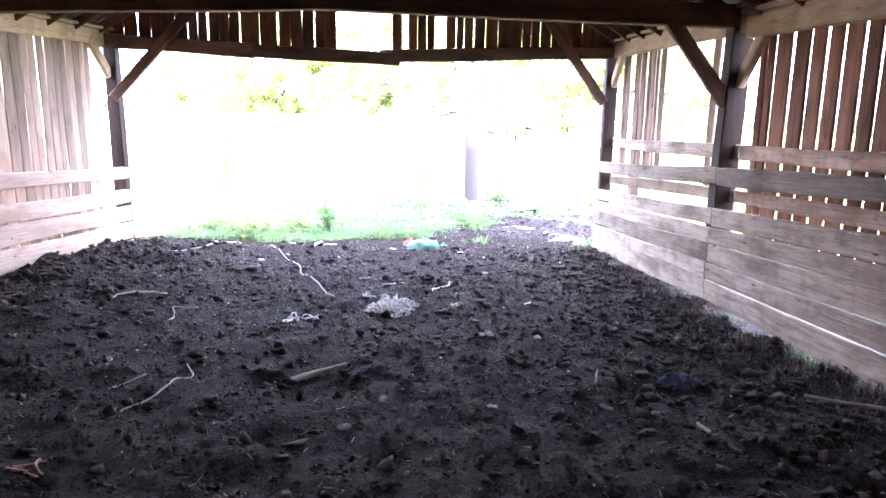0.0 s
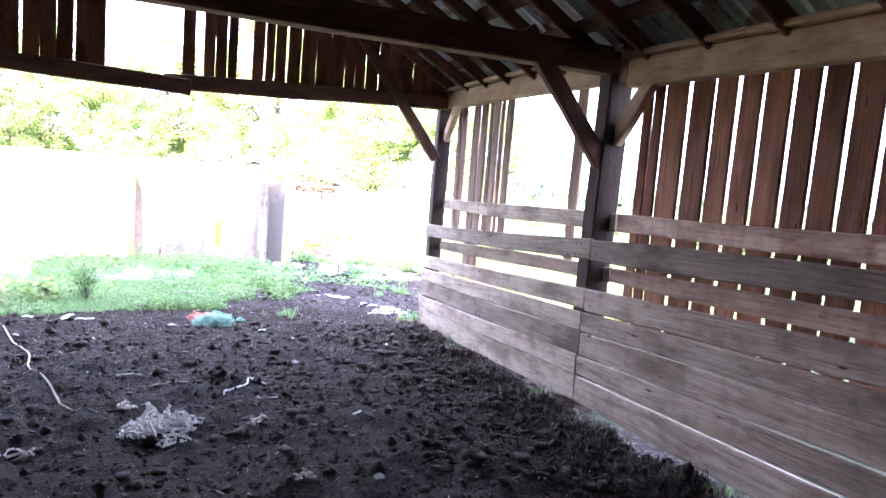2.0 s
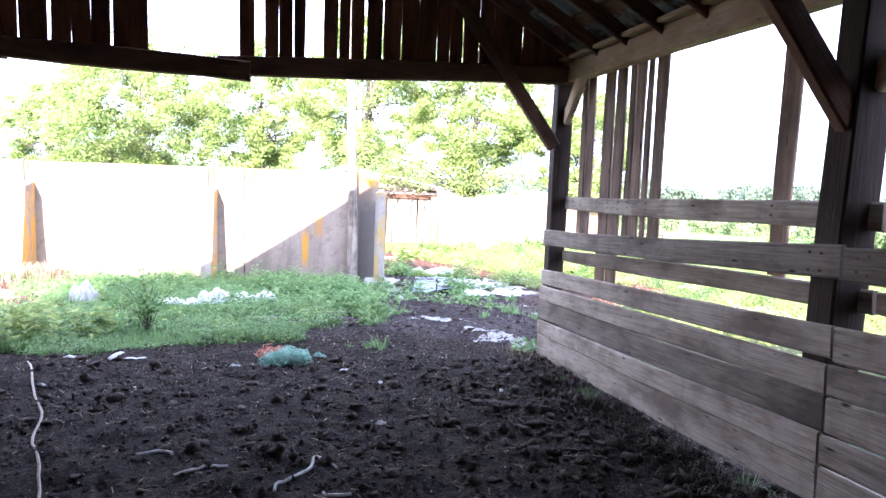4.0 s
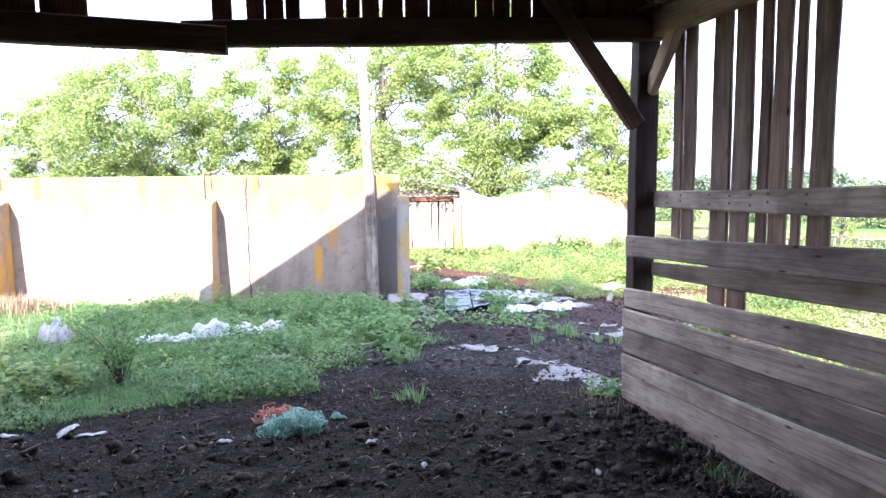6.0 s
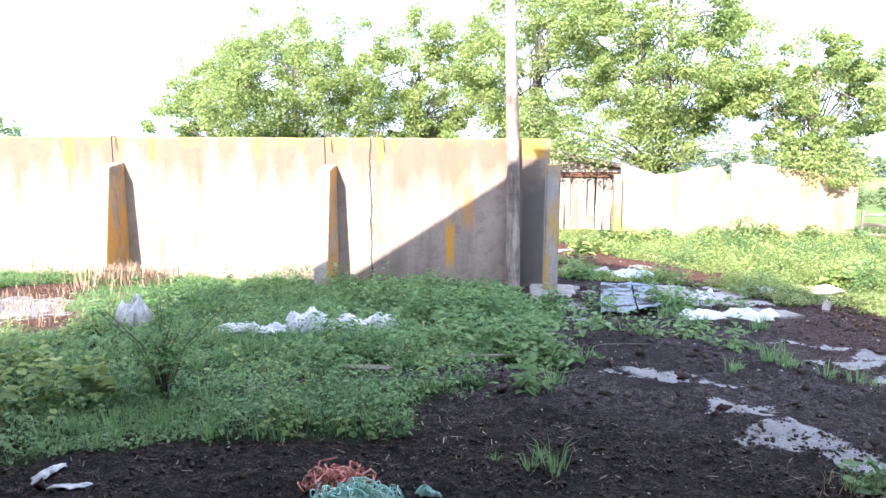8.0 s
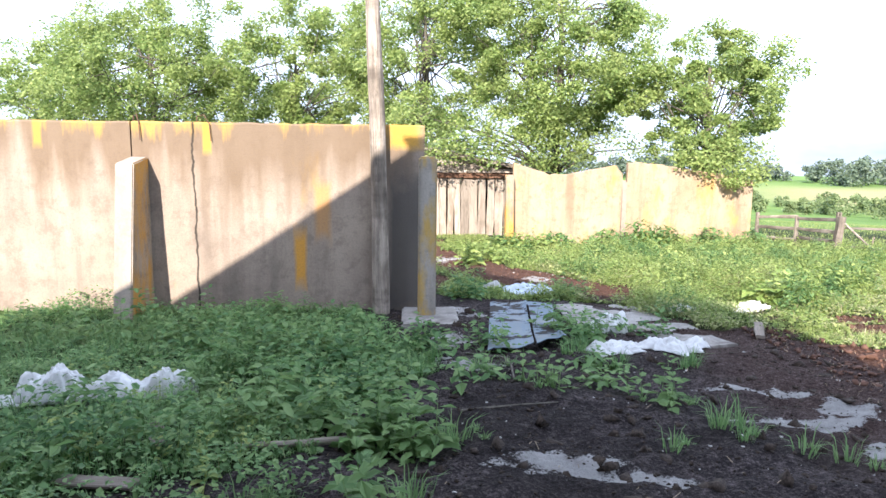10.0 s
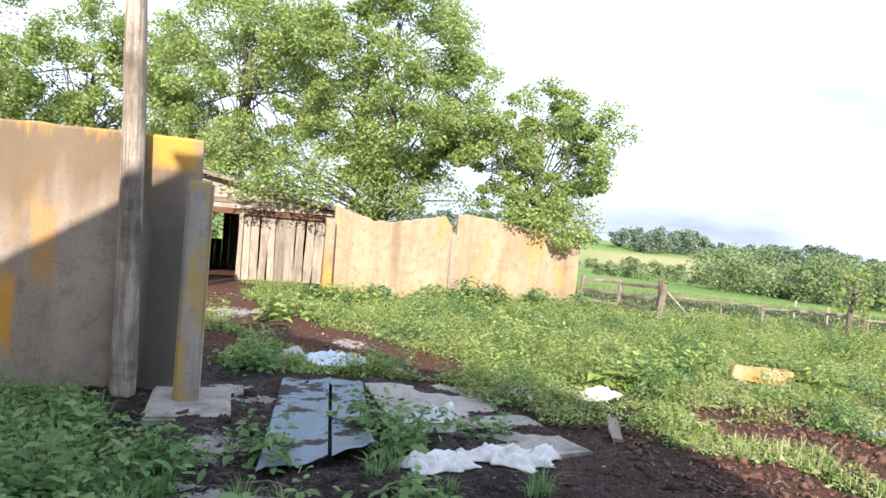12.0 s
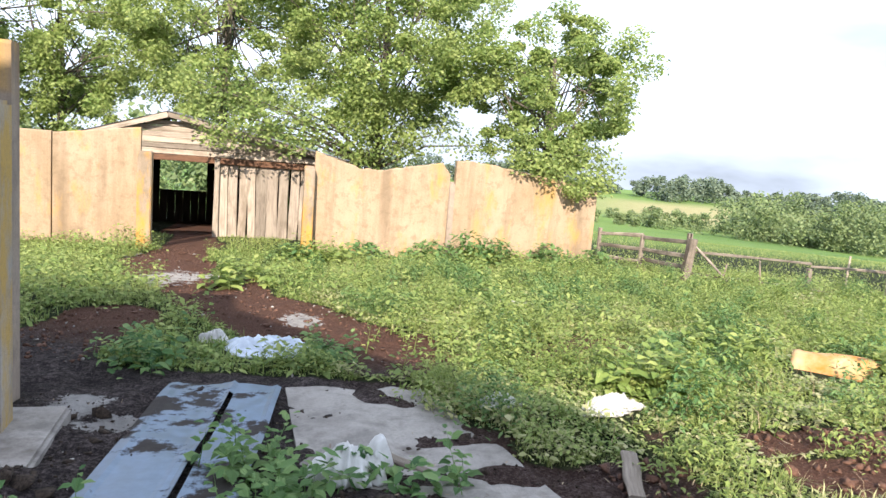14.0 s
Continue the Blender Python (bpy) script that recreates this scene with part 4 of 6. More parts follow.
while x < -0.4:
    w = rng.uniform(0.16, 0.24)
    board("plank", (x + w / 2, 30.0, -2.4), (x + w / 2, 30.0, -0.2), w, 0.03, ACROSS, M_POLE, shed, 0.008)
    x += w + 0.01
# Side and back planks near-black: the shed's unlit inside put into their colour.
for x0 in (-2.4, 4.6):
    y = 30.05
    while y < 34.5:
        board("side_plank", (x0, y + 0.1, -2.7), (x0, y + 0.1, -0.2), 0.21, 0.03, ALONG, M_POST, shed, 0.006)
        y += 0.215
x = -2.4
while x < 4.6:
    if not -0.5 < x < 0.78:
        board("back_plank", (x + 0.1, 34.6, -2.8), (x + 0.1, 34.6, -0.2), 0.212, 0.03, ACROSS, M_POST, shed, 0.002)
    else:
        board("back_plank", (x + 0.1, 34.6, -2.8), (x + 0.1, 34.6, -1.5), 0.212, 0.03, ACROSS, M_POST, shed, 0.002)
        board("back_plank", (x + 0.1, 34.6, -0.63), (x + 0.1, 34.6, 0.4), 0.212, 0.03, ACROSS, M_POST, shed, 0.002)
    x += 0.215
for side, xe in ((1, 4.9), (-1, -2.7)):
    rx, fall = 0.25, 0.2 if side > 0 else 0.33
    vv, ff = [], []
    for i in range(41):
        y = 29.7 + 5.1 * i / 40
        for xx in (rx, xe):
            vv.append((xx, y, 0.68 - fall * abs(xx - rx) + 0.012 * math.sin(y * 42)))
    ff = [(2 * i, 2 * i + 1, 2 * i + 3, 2 * i + 2) for i in range(40)]
    vv += [(a, b, c - 0.02) for a, b, c in vv]
    ff += [tuple(q + 82 for q in t[::-1]) for t in ff]
    part("roof_sheet", mesh_from("roof_sheet", vv, ff, M_ROOF), shed)
board("door_post", (1.33, 29.95, -2.4), (1.33, 29.95, -0.3), 0.12, 0.12, ACROSS, M_POLE, shed)
board("lintel", (-0.5, 29.93, -0.36), (4.6, 29.93, -0.36), 0.14, 0.06, UP, M_BEAM, shed)

# ---- trees ----


def leaf_cloud(centres, radii, per, size, seed, droop=0.25, flat=0.75):
    """Many folded leaf blades, scattered in uneven clumps."""
    g = np.random.default_rng(seed)
    pts = []
    for c, r in zip(centres, radii):
        d = g.normal(size=(per, 3))
        d /= np.linalg.norm(d, axis=1)[:, None]
        d *= (g.random(per) ** 0.45)[:, None] * np.array((r, r, r * flat))
        pts.append(np.asarray(c) + d)
    P = np.concatenate(pts)
    n = len(P)
    az = g.random(n) * 2 * math.pi
    a = np.stack([np.cos(az), np.sin(az), -droop - 0.6 * g.random(n)], 1)
    a /= np.linalg.norm(a, axis=1)[:, None]
    s = np.cross(a, g.normal(size=(n, 3)))
    s /= np.linalg.norm(s, axis=1)[:, None] + 1e-6
    L = (size * (0.6 + 0.8 * g.random(n)))[:, None]
    nrm = np.cross(a, s)
    v = np.stack([P, P + a * L * 0.5 + s * L * 0.27 + nrm * L * 0.06, P + a * L, P + a * L * 0.5 - s * L * 0.27 + nrm * L * 0.06], 1).reshape(-1, 3)
    i = np.arange(n) * 4
    return v, np.stack([i, i + 1, i + 2, i + 3], 1)


def tree(x, y, height, crown_r, crown_lo, seed, clumps, per, size=0.16, lean=(0, 0), squash=1.0, trunk=0.17, boughs=()):
    """A broad-leaved tree: tapered trunk, limbs, and a crown of leaf clumps along the limbs. crown_lo: the crown's underside over the ground."""
    g = random.Random(seed)
    z0 = float(plain_z(x, y)) - 0.2
    ob = tagged(empty("tree", (x, y, z0)), "broad-leaved tree with a loose bright green sunlit crown", "tree", "trees behind the yard walls")
    split = crown_lo * 0.8 + 0.3
    top = Vector((x + lean[0], y + lean[1], z0 + height * 0.8))
    fork = Vector((x + lean[0] * 0.2, y + lean[1] * 0.2, z0 + split))
    vs, fs = tube([(x, y, z0), (x + 0.05, y, z0 + split * 0.5), fork, fork.lerp(top, 0.5) + Vector((0.1, 0, 0)), top], trunk, 9, 0.25)
    stem = part("trunk", mesh_from("trunk", vs, fs, M_BARK), ob)
    centres, radii = [], []
    mid_z, half = z0 + (crown_lo + height) / 2, (height - crown_lo) / 2
    for k in range(clumps):
        az, u = g.uniform(0, 2 * math.pi), g.uniform(-1, 1)
        rr = math.sqrt(max(0, 1 - u * u)) * crown_r * g.uniform(0.45, 1.0) * (1 + 0.22 * math.sin(3 * az + seed))
        c = Vector((x + lean[0] * 0.6 + rr * math.cos(az), y + lean[1] * 0.6 + rr * math.sin(az) * squash, mid_z + u * half * g.uniform(0.6, 1.0) * (1 + 0.18 * math.sin(2 * az + seed))))
        centres.append(tuple(c))
        radii.append(g.uniform(0.22, 0.62) * crown_r / 3.2)
        if k % 4 == 0:
            base = fork.lerp(top, g.uniform(0, 0.9))
            bend = base.lerp(c, 0.5) + Vector((g.uniform(-0.3, 0.3), g.uniform(-0.3, 0.3), g.uniform(0, 0.4)))
            a, b = tube([base, bend, c], trunk * 0.2, 5, 0.2)
            part("limb", mesh_from("limb", a, b, M_BARK), stem)
    for bx, by, bz, br in boughs:
        centres.append((bx, by, bz))
        radii.append(br)
        a, b = tube([fork, fork.lerp(Vector((bx, by, bz)), 0.5) + Vector((0, 0, 0.3)), (bx, by, bz)], trunk * 0.25, 5, 0.2)
        part("limb", mesh_from("limb", a, b, M_BARK), stem)
    cv, cf = leaf_cloud(centres, [r * 1.06 for r in radii], int(per * 2.4), size * 0.62, seed)
    part("crown", big_mesh("crown", cv, cf, M_LEAF), ob)
    return ob


tree(9.1, 29.2, 6.3, 2.3, 2.0, 11, 150, 120, 0.15,
     boughs=((7.6, 26.8, 0.3, 0.4), (8.2, 26.7, 0.15, 0.45), (8.9, 26.7, 0.0, 0.5), (9.4, 26.8, -0.1, 0.4), (8.5, 27.0, 0.6, 0.7), (7.8, 27.2, 0.8, 0.6), (9.3, 27.2, 0.55, 0.7), (8.8, 26.6, -0.25, 0.3), (9.9, 27.5, 0.2, 0.5)))
tree(5.2, 31.0, 9.6, 3.3, 2.2, 12, 260, 120, 0.16, squash=0.8,
     boughs=((1.2, 29.1, 0.75, 0.7), (2.0, 29.0, 0.45, 0.65), (2.9, 29.0, 0.3, 0.6), (1.7, 29.2, 1.2, 0.8), (2.7, 29.2, 1.1, 0.8), (3.7, 29.4, 0.7, 0.8), (0.7, 29.3, 1.4, 0.6), (4.4, 29.3, 0.1, 0.5), (7.3, 29.2, 0.5, 0.6),
             (3.2, 29.1, 0.75, 0.7), (2.3, 29.1, 0.8, 0.7), (1.4, 29.0, 0.3, 0.5), (4.6, 29.2, 0.6, 0.7), (5.4, 29.2, 0.4, 0.6), (6.3, 29.0, 0.7, 0.7)))
tree(1.2, 34.5, 10.0, 3.6, 2.4, 13, 230, 115, 0.17)
tree(-3.6, 36.5, 8.6, 3.2, 2.2, 16, 170, 115, 0.18)
tree(-8.4, 35.0, 8.2, 4.3, 1.8, 14, 270, 120, 0.17)
tree(-12.2, 36.5, 6.6, 2.8, 1.2, 15, 130, 115, 0.18)
tree(11.75, 20.9, 1.75, 0.45, 0.8, 17, 26, 26, 0.09, trunk=0.07)

# ---- far woods and hedges ----


def wood_belt(name, label, spots, size_lo, size_hi, leaf, seed, per=110, mat=None):
    g = np.random.default_rng(seed)
    cs, rs = [], []
    for x, y in spots:
        az = math.atan2(x - 2, y - 10) * 26
        h = g.uniform(size_lo, size_hi) * (0.55 + 0.9 * float(vnoise(np.array([az + seed]), np.array([0.5]), seed)[0]))
        z = float(plain_z(x, y))
        for k in range(4):
            cs.append((x + g.normal() * h * 0.25, y + g.normal() * h * 0.25, z + h * (0.25 + 0.18 * k)))
            rs.append(h * g.uniform(0.24, 0.4) * (1.15 - 0.17 * k))
    v, f = leaf_cloud(cs, rs, per, leaf, seed, flat=0.85)
    return tagged(new(name, big_mesh(name, v, f, mat or M_LEAF_FAR)), label, "trees", kind="stuff")


def arc(r0, r1, a0, a1, n, seed):
    g = random.Random(seed)
    out = []
    for k in range(n):
        a, r = radians(g.uniform(a0, a1)), g.uniform(r0, r1)
        out.append((2 + r * math.sin(a), 10 + r * math.cos(a)))
    return out


wood_belt("woodland", "dark green woodland on the far hill", arc(268, 310, -60, 62, 300, 1), 6.5, 9.5, 1.1, 21, mat=M_WOODS)
wood_belt("hedgerow", "bushy green hedgerow trees beyond the pasture", arc(120, 165, 10, 42, 80, 2), 2.4, 4.2, 0.45, 22)
wood_belt("hedgerow", "scrubby hedge with small trees across the valley", arc(112, 160, 37, 66, 190, 3), 3.5, 7.5, 0.5, 23)
wood_belt("hedgerow", "hedge trees beyond the shed", arc(60, 90, -50, 8, 50, 4), 4, 8, 0.6, 24)

# ---- grass and weeds ----


def blades(xs, ys, height, width, seed, mat, name, label):
    g = np.random.default_rng(seed)
    n = len(xs)
    zs = ground_z(xs, ys) - 0.01
    az, bend = g.random(n) * 2 * math.pi, g.random(n) * 1.15 + 0.2
    h = height * (0.45 + 0.9 * g.random(n))
    w = width * (0.6 + 0.8 * g.random(n))
    dx, dy = np.cos(az), np.sin(az)
    P = np.stack([xs, ys, zs], 1)
    side = np.stack([-dy, dx, np.zeros(n)], 1) * (w / 2)[:, None]
    mid = P + np.stack([dx * h * 0.22 * bend, dy * h * 0.22 * bend, h * 0.6], 1)
    tip = P + np.stack([dx * h * 0.75 * bend, dy * h * 0.75 * bend, h * (1 - 0.3 * bend)], 1)
    v = np.stack([P - side, P + side, mid + side * 0.8, mid - side * 0.8, tip], 1).reshape(-1, 3)
    i = np.arange(n) * 5
    f = np.concatenate([np.stack([i, i + 1, i + 2], 1), np.stack([i, i + 2, i + 3], 1), np.stack([i + 3, i + 2, i + 4], 1)])
    return tagged(new(name, big_mesh(name, v, f, mat)), label, "grass", kind="stuff")


LITTER = ((4.45, 16.65, 0.17), (3.85, 17.05, 0.16), (5.15, 20.3, 0.25), (6.85, 17.5, 0.42), (2.35, 18.75, 0.36), (-3.35, 13.75, 0.2), (6.4, 15.3, 0.25),
          (-1.58, 13.85, 0.26), (-1.2, 13.85, 0.2), (-0.95, 13.9, 0.2), (-1.95, 13.66, 0.13), (-2.2, 13.6, 0.12), (-0.72, 12.5, 0.2), (-0.65, 13.1, 0.15))


def clear_of_litter(x, y):
    keep = np.ones(len(x), bool)
    for cx, cy, r in LITTER:
        keep &= np.hypot(x - cx, (y - cy) * 1.1 + 0.04) > r
    return keep


def scatter(n, x0, x1, y0, y1, seed, need=0.5):
    g = np.random.default_rng(seed)
    x, y = g.uniform(x0, x1, n), g.uniform(y0, y1, n)
    turf = turf_at(x, y)
    keep = (turf + 1.35 * fbm(x * 2.3, y * 2.3, 4, 77) + g.normal(size=n) * 0.12 > need) & (turf > 0.35) & clear_of_litter(x, y)
    return x[keep], y[keep]


x, y = scatter(105000, -8, 1.3, 10.2, 17.1, 1, 0.66)
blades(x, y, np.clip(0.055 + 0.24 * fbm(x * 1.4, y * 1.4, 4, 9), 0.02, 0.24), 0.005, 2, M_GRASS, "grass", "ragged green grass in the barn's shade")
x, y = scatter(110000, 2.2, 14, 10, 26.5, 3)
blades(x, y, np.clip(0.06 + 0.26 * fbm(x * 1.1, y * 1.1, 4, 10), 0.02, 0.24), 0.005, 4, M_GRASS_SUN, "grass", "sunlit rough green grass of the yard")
x, y = scatter(45000, -5, 3, 17.5, 30, 5)
blades(x, y, np.full(len(x), 0.10), 0.008, 6, M_GRASS_SUN, "grass", "rough green grass by the gate")
x, y = scatter(50000, 8, 40, 14, 50, 7, 0.4)
blades(x, y, np.full(len(x), 0.08), 0.014, 8, M_GRASS_SUN, "grass", "long grass past the fence")


def tufts(xs, ys, m, height, width, seed, mat, name, label):
    """Clumps of m blades that lean outward from each spot."""
    g = np.random.default_rng(seed)
    n = len(xs)
    size = 0.5 + g.random(n) ** 2 * 1.3
    cx, cy, sz = np.repeat(xs, m), np.repeat(ys, m), np.repeat(size, m)
    k = n * m
    az = g.random(k) * 2 * math.pi
    rad = g.random(k) * 0.05 * sz
    bx, by = cx + np.cos(az) * rad, cy + np.sin(az) * rad
    h = height * sz * (0.4 + 0.8 * g.random(k))
    lean = 0.25 + 0.8 * g.random(k)
    bz = np.repeat(ground_z(xs, ys), m) - 0.015
    P = np.stack([bx, by, bz], 1)
    d = np.stack([np.cos(az), np.sin(az), np.zeros(k)], 1)
    side = np.stack([-np.sin(az), np.cos(az), np.zeros(k)], 1) * (width * (0.6 + 0.7 * g.random(k)))[:, None] / 2
    up = np.array((0, 0, 1.0))
    mid = P + d * (h * lean * 0.3)[:, None] + up * (h * 0.6)[:, None]
    tip = P + d * (h * lean * 0.95)[:, None] + up * (h * (1 - 0.35 * lean))[:, None]
    v = np.stack([P - side, P + side, mid + side * 0.8, mid - side * 0.8, tip], 1).reshape(-1, 3)
    i = np.arange(k) * 5
    f = np.concatenate([np.stack([i, i + 1, i + 2], 1), np.stack([i, i + 2, i + 3], 1), np.stack([i + 3, i + 2, i + 4], 1)])
    return tagged(new(name, big_mesh(name, v, f, mat)), label, "grass", kind="stuff")


x, y = scatter(2300, -7.5, 1.5, 10.2, 17.0, 51, 0.38)
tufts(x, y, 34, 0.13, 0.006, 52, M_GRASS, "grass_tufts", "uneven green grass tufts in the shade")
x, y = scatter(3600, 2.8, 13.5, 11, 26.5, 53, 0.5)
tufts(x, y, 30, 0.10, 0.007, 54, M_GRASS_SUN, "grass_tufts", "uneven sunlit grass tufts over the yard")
x, y = scatter(900, -3, 3.2, 17.6, 27, 55, 0.3)
tufts(x, y, 30, 0.11, 0.007, 56, M_GRASS_SUN, "grass_tufts", "grass tufts along the trodden path")
x, y = scatter(90000, 3.0, 13.5, 11, 26.5, 59)
pick = fbm(x * 0.8, y * 0.8, 4, 21) > 0.02
blades(x[pick], y[pick], np.clip(0.075 + 0.22 * fbm(x[pick], y[pick], 4, 22), 0.03, 0.2), 0.006, 60, M_GRASS_DRY, "grass", "yellowing bent grass patches across the yard")
x, y = scatter(9000, -6, 3.0, 10.8, 26.5, 73)
pick = fbm(x * 1.2, y * 1.2, 4, 23) > 0.08
blades(x[pick], y[pick], np.full(int(pick.sum()), 0.09), 0.005, 74, M_GRASS_DRY, "grass", "yellowing grass blades among the green")
g_t = np.random.default_rng(57)
SOIL_TUFTS = ((0.94, 13.1, 7), (0.64, 12.15, 6), (0.46, 10.85, 4), (2.26, 10.72, 9), (2.5, 13.7, 6), (2.89, 12.8, 5), (1.68, 14.05, 6), (2.15, 15.1, 5), (2.7, 13.2, 5), (1.3, 14.6, 6), (0.5, 14.4, 7), (3.1, 14.7, 4), (2.1, 13.0, 2), (2.4, 14.6, 5))
x = np.concatenate([cx + g_t.normal(size=k) * 0.13 for cx, cy, k in SOIL_TUFTS])
y = np.concatenate([cy + g_t.normal(size=k) * 0.10 for cx, cy, k in SOIL_TUFTS])
tufts(x, y, 26, 0.12, 0.007, 58, M_GRASS, "grass_tufts", "sparse grass tufts on the trodden soil")


def ground_cover(n, x0, x1, y0, y1, seed, leaf, tall, mat, name, label, need=0.45):
    """A low mat of small folded leaves that swells into tussocks and thins out to the soil between them."""
    g = np.random.default_rng(seed)
    x, y = g.uniform(x0, x1, n), g.uniform(y0, y1, n)
    swell = 1.1 * fbm(x * 1.1, y * 1.1, 4, seed + 3) + 0.7 * fbm(x * 4.5, y * 4.5, 3, seed + 9)
    keep = (turf_at(x, y) + 1.1 * swell > need + 0.12 * g.normal(size=n)) & (turf_at(x, y) > 0.3) & clear_of_litter(x, y)
    x, y, swell = x[keep], y[keep], swell[keep]
    n = len(x)
    top = tall * np.clip(0.22 + 2.6 * swell, 0.06, 1.6)
    P = np.stack([x, y, ground_z(x, y) + 0.005 + top * g.random(n) ** 0.7], 1)
    az, L = g.random(n) * 2 * math.pi, leaf * (0.5 + 1.0 * g.random(n) ** 1.5)
    a = np.stack([np.cos(az), np.sin(az), g.uniform(-0.5, 0.6, n)], 1) * L[:, None]
    s = np.stack([-np.sin(az), np.cos(az), g.uniform(-0.5, 0.5, n)], 1) * (L * g.uniform(0.16, 0.42, n))[:, None]
    v = np.stack([P, P + a * 0.5 + s, P + a - np.array((0, 0, 0.25)) * L[:, None], P + a * 0.5 - s], 1).reshape(-1, 3)
    i = np.arange(n) * 4
    return tagged(new(name, big_mesh(name, v, np.stack([i, i + 1, i + 2, i + 3], 1), mat)), label, "weeds", kind="stuff")


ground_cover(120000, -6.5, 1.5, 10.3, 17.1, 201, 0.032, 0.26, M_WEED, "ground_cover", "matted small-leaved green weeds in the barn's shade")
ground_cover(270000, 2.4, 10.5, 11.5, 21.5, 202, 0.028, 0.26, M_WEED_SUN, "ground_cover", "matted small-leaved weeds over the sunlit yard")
ground_cover(70000, 2.8, 10.5, 12.5, 21.5, 204, 0.045, 0.14, M_GRASS_DRY, "ground_cover", "yellowing trampled growth in patches over the yard", 0.62)
ground_cover(120000, -2.5, 13.5, 17.4, 27, 203, 0.05, 0.42, M_WEED_SUN, "ground_cover", "rough leafy growth before the lichened wall")


def weeds(spots, seed, name, label, leaves=70, size=0.07, mat=None):
    g = np.random.default_rng(seed)
    V, F, base = [], [], 0
    for x, y, r, h in spots:
        n = int(leaves * (r / 0.2))
        cx = x + g.normal(size=n) * r * 0.55
        cy = y + g.normal(size=n) * r * 0.55
        cz = ground_z(cx, cy) + h * g.random(n) ** 0.8 * np.exp(-((cx - x) ** 2 + (cy - y) ** 2) / (1.2 * r * r))
        az = g.random(n) * 2 * math.pi
        L = size * (0.6 + 0.9 * g.random(n))
        up = g.uniform(-0.75, 0.35, n)
        a = np.stack([np.cos(az), np.sin(az), up], 1) * L[:, None]
        s = np.stack([-np.sin(az), np.cos(az), g.uniform(-0.3, 0.3, n)], 1) * (L * 0.28)[:, None]
        P = np.stack([cx, cy, cz], 1)
        v = np.stack([P, P + a * 0.35 + s, P + a * 0.75 + s * 0.7, P + a - np.array((0, 0, 0.012)), P + a * 0.75 - s * 0.7, P + a * 0.35 - s], 1).reshape(-1, 3)
        i = np.arange(n) * 6 + base
        V.append(v)
        F += [np.stack([i, i + 1, i + 2, i + 3], 1), np.stack([i, i + 3, i + 4, i + 5], 1)]
        base += n * 6
    return tagged(new(name, big_mesh(name, np.concatenate(V), np.concatenate(F), mat or M_WEED)), label, "weeds", kind="stuff")


def plants(spots, seed, name, label, leaf=0.08, mat=None, wide=0.32):
    """Upright weeds: a stem with pairs of drooping pointed leaves that grow smaller upward; spots: x, y, height."""
    g = np.random.default_rng(seed)
    V, F, base = [], [], 0
    for x, y, h in spots:
        z = float(ground_z(x, y)) - 0.02
        lean, turn = g.normal(size=2) * 0.16 * h, g.random() * 6.28
        pairs = max(3, int(h / 0.045))
        foot, top = np.array((x, y, z)), np.array((x + lean[0], y + lean[1], z + h))
        a, b = np.array((0.004, 0, 0)), np.array((0, 0.004, 0))
        V.append(np.array([foot - a, foot + a, top, foot - b, foot + b]))
        F.append(np.array([(base, base + 1, base + 2, base + 2), (base + 3, base + 4, base + 2, base + 2)]))
        base += 5
        for k in range(pairs):
            f = (k + 0.6) / pairs
            size = leaf * (1.15 - 0.75 * f * f) * g.uniform(0.75, 1.25)
            for side in (0, math.pi):
                az = turn + side + 1.57 * (k % 2) + g.normal() * 0.35
                drop = g.uniform(-0.45, 0.3) + 0.5 * f
                d = np.array((math.cos(az), math.sin(az), drop))
                n = np.array((-math.sin(az), math.cos(az), g.normal() * 0.2)) * size * wide
                p = foot + (top - foot) * f + d * 0.012
                d = d * size
                tip = d * np.array((1, 1, 1)) - np.array((0, 0, size * 0.28))
                V.append(np.array([p, p + d * 0.3 + n, p + d * 0.66 + n * 0.75, p + tip, p + d * 0.66 - n * 0.75, p + d * 0.3 - n]))
                F.append(np.array([(base, base + 1, base + 2, base + 3), (base, base + 3, base + 4, base + 5)]))
                base += 6
    quads = np.concatenate(F)
    return tagged(new(name, mesh_from(name, np.concatenate(V).tolist(), [tuple(q) if q[2] != q[3] else tuple(q[:3]) for q in quads.tolist()], mat or M_WEED)), label, "weeds", kind="stuff")


def clumped(seed, groups, hl, hh):
    """Spots round each centre: x, y, spread, count."""
    g = random.Random(seed)
    return [(x + g.gauss(0, r), y + g.gauss(0, r), g.uniform(hl, hh)) for x, y, r, n in groups for _ in range(n)]


def weed_spots(n, x0, x1, y0, y1, seed, rl, rh, hl, hh, need=0.45):
    g = random.Random(seed)
    x, y = scatter(n, x0, x1, y0, y1, seed, need)
    return [(a, b, g.uniform(rl, rh), g.uniform(hl, hh)) for a, b in zip(x, y) if math.hypot(a - 6.75, b - 17.1) > 0.55 and math.hypot(a - 4.4, b - 16.4) > 0.35]


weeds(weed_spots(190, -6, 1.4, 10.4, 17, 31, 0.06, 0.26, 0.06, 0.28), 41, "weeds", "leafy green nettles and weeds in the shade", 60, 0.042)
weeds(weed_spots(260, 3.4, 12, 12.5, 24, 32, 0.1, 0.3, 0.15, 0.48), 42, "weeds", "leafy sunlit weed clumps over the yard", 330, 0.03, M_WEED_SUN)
# The darker leaf colour here stands for shadowed tussocks.
weeds(weed_spots(170, 3.2, 12, 12.5, 24, 36, 0.12, 0.3, 0.2, 0.5), 48, "weeds", "darker bushy weed clumps over the yard", 330, 0.034, M_WEED)
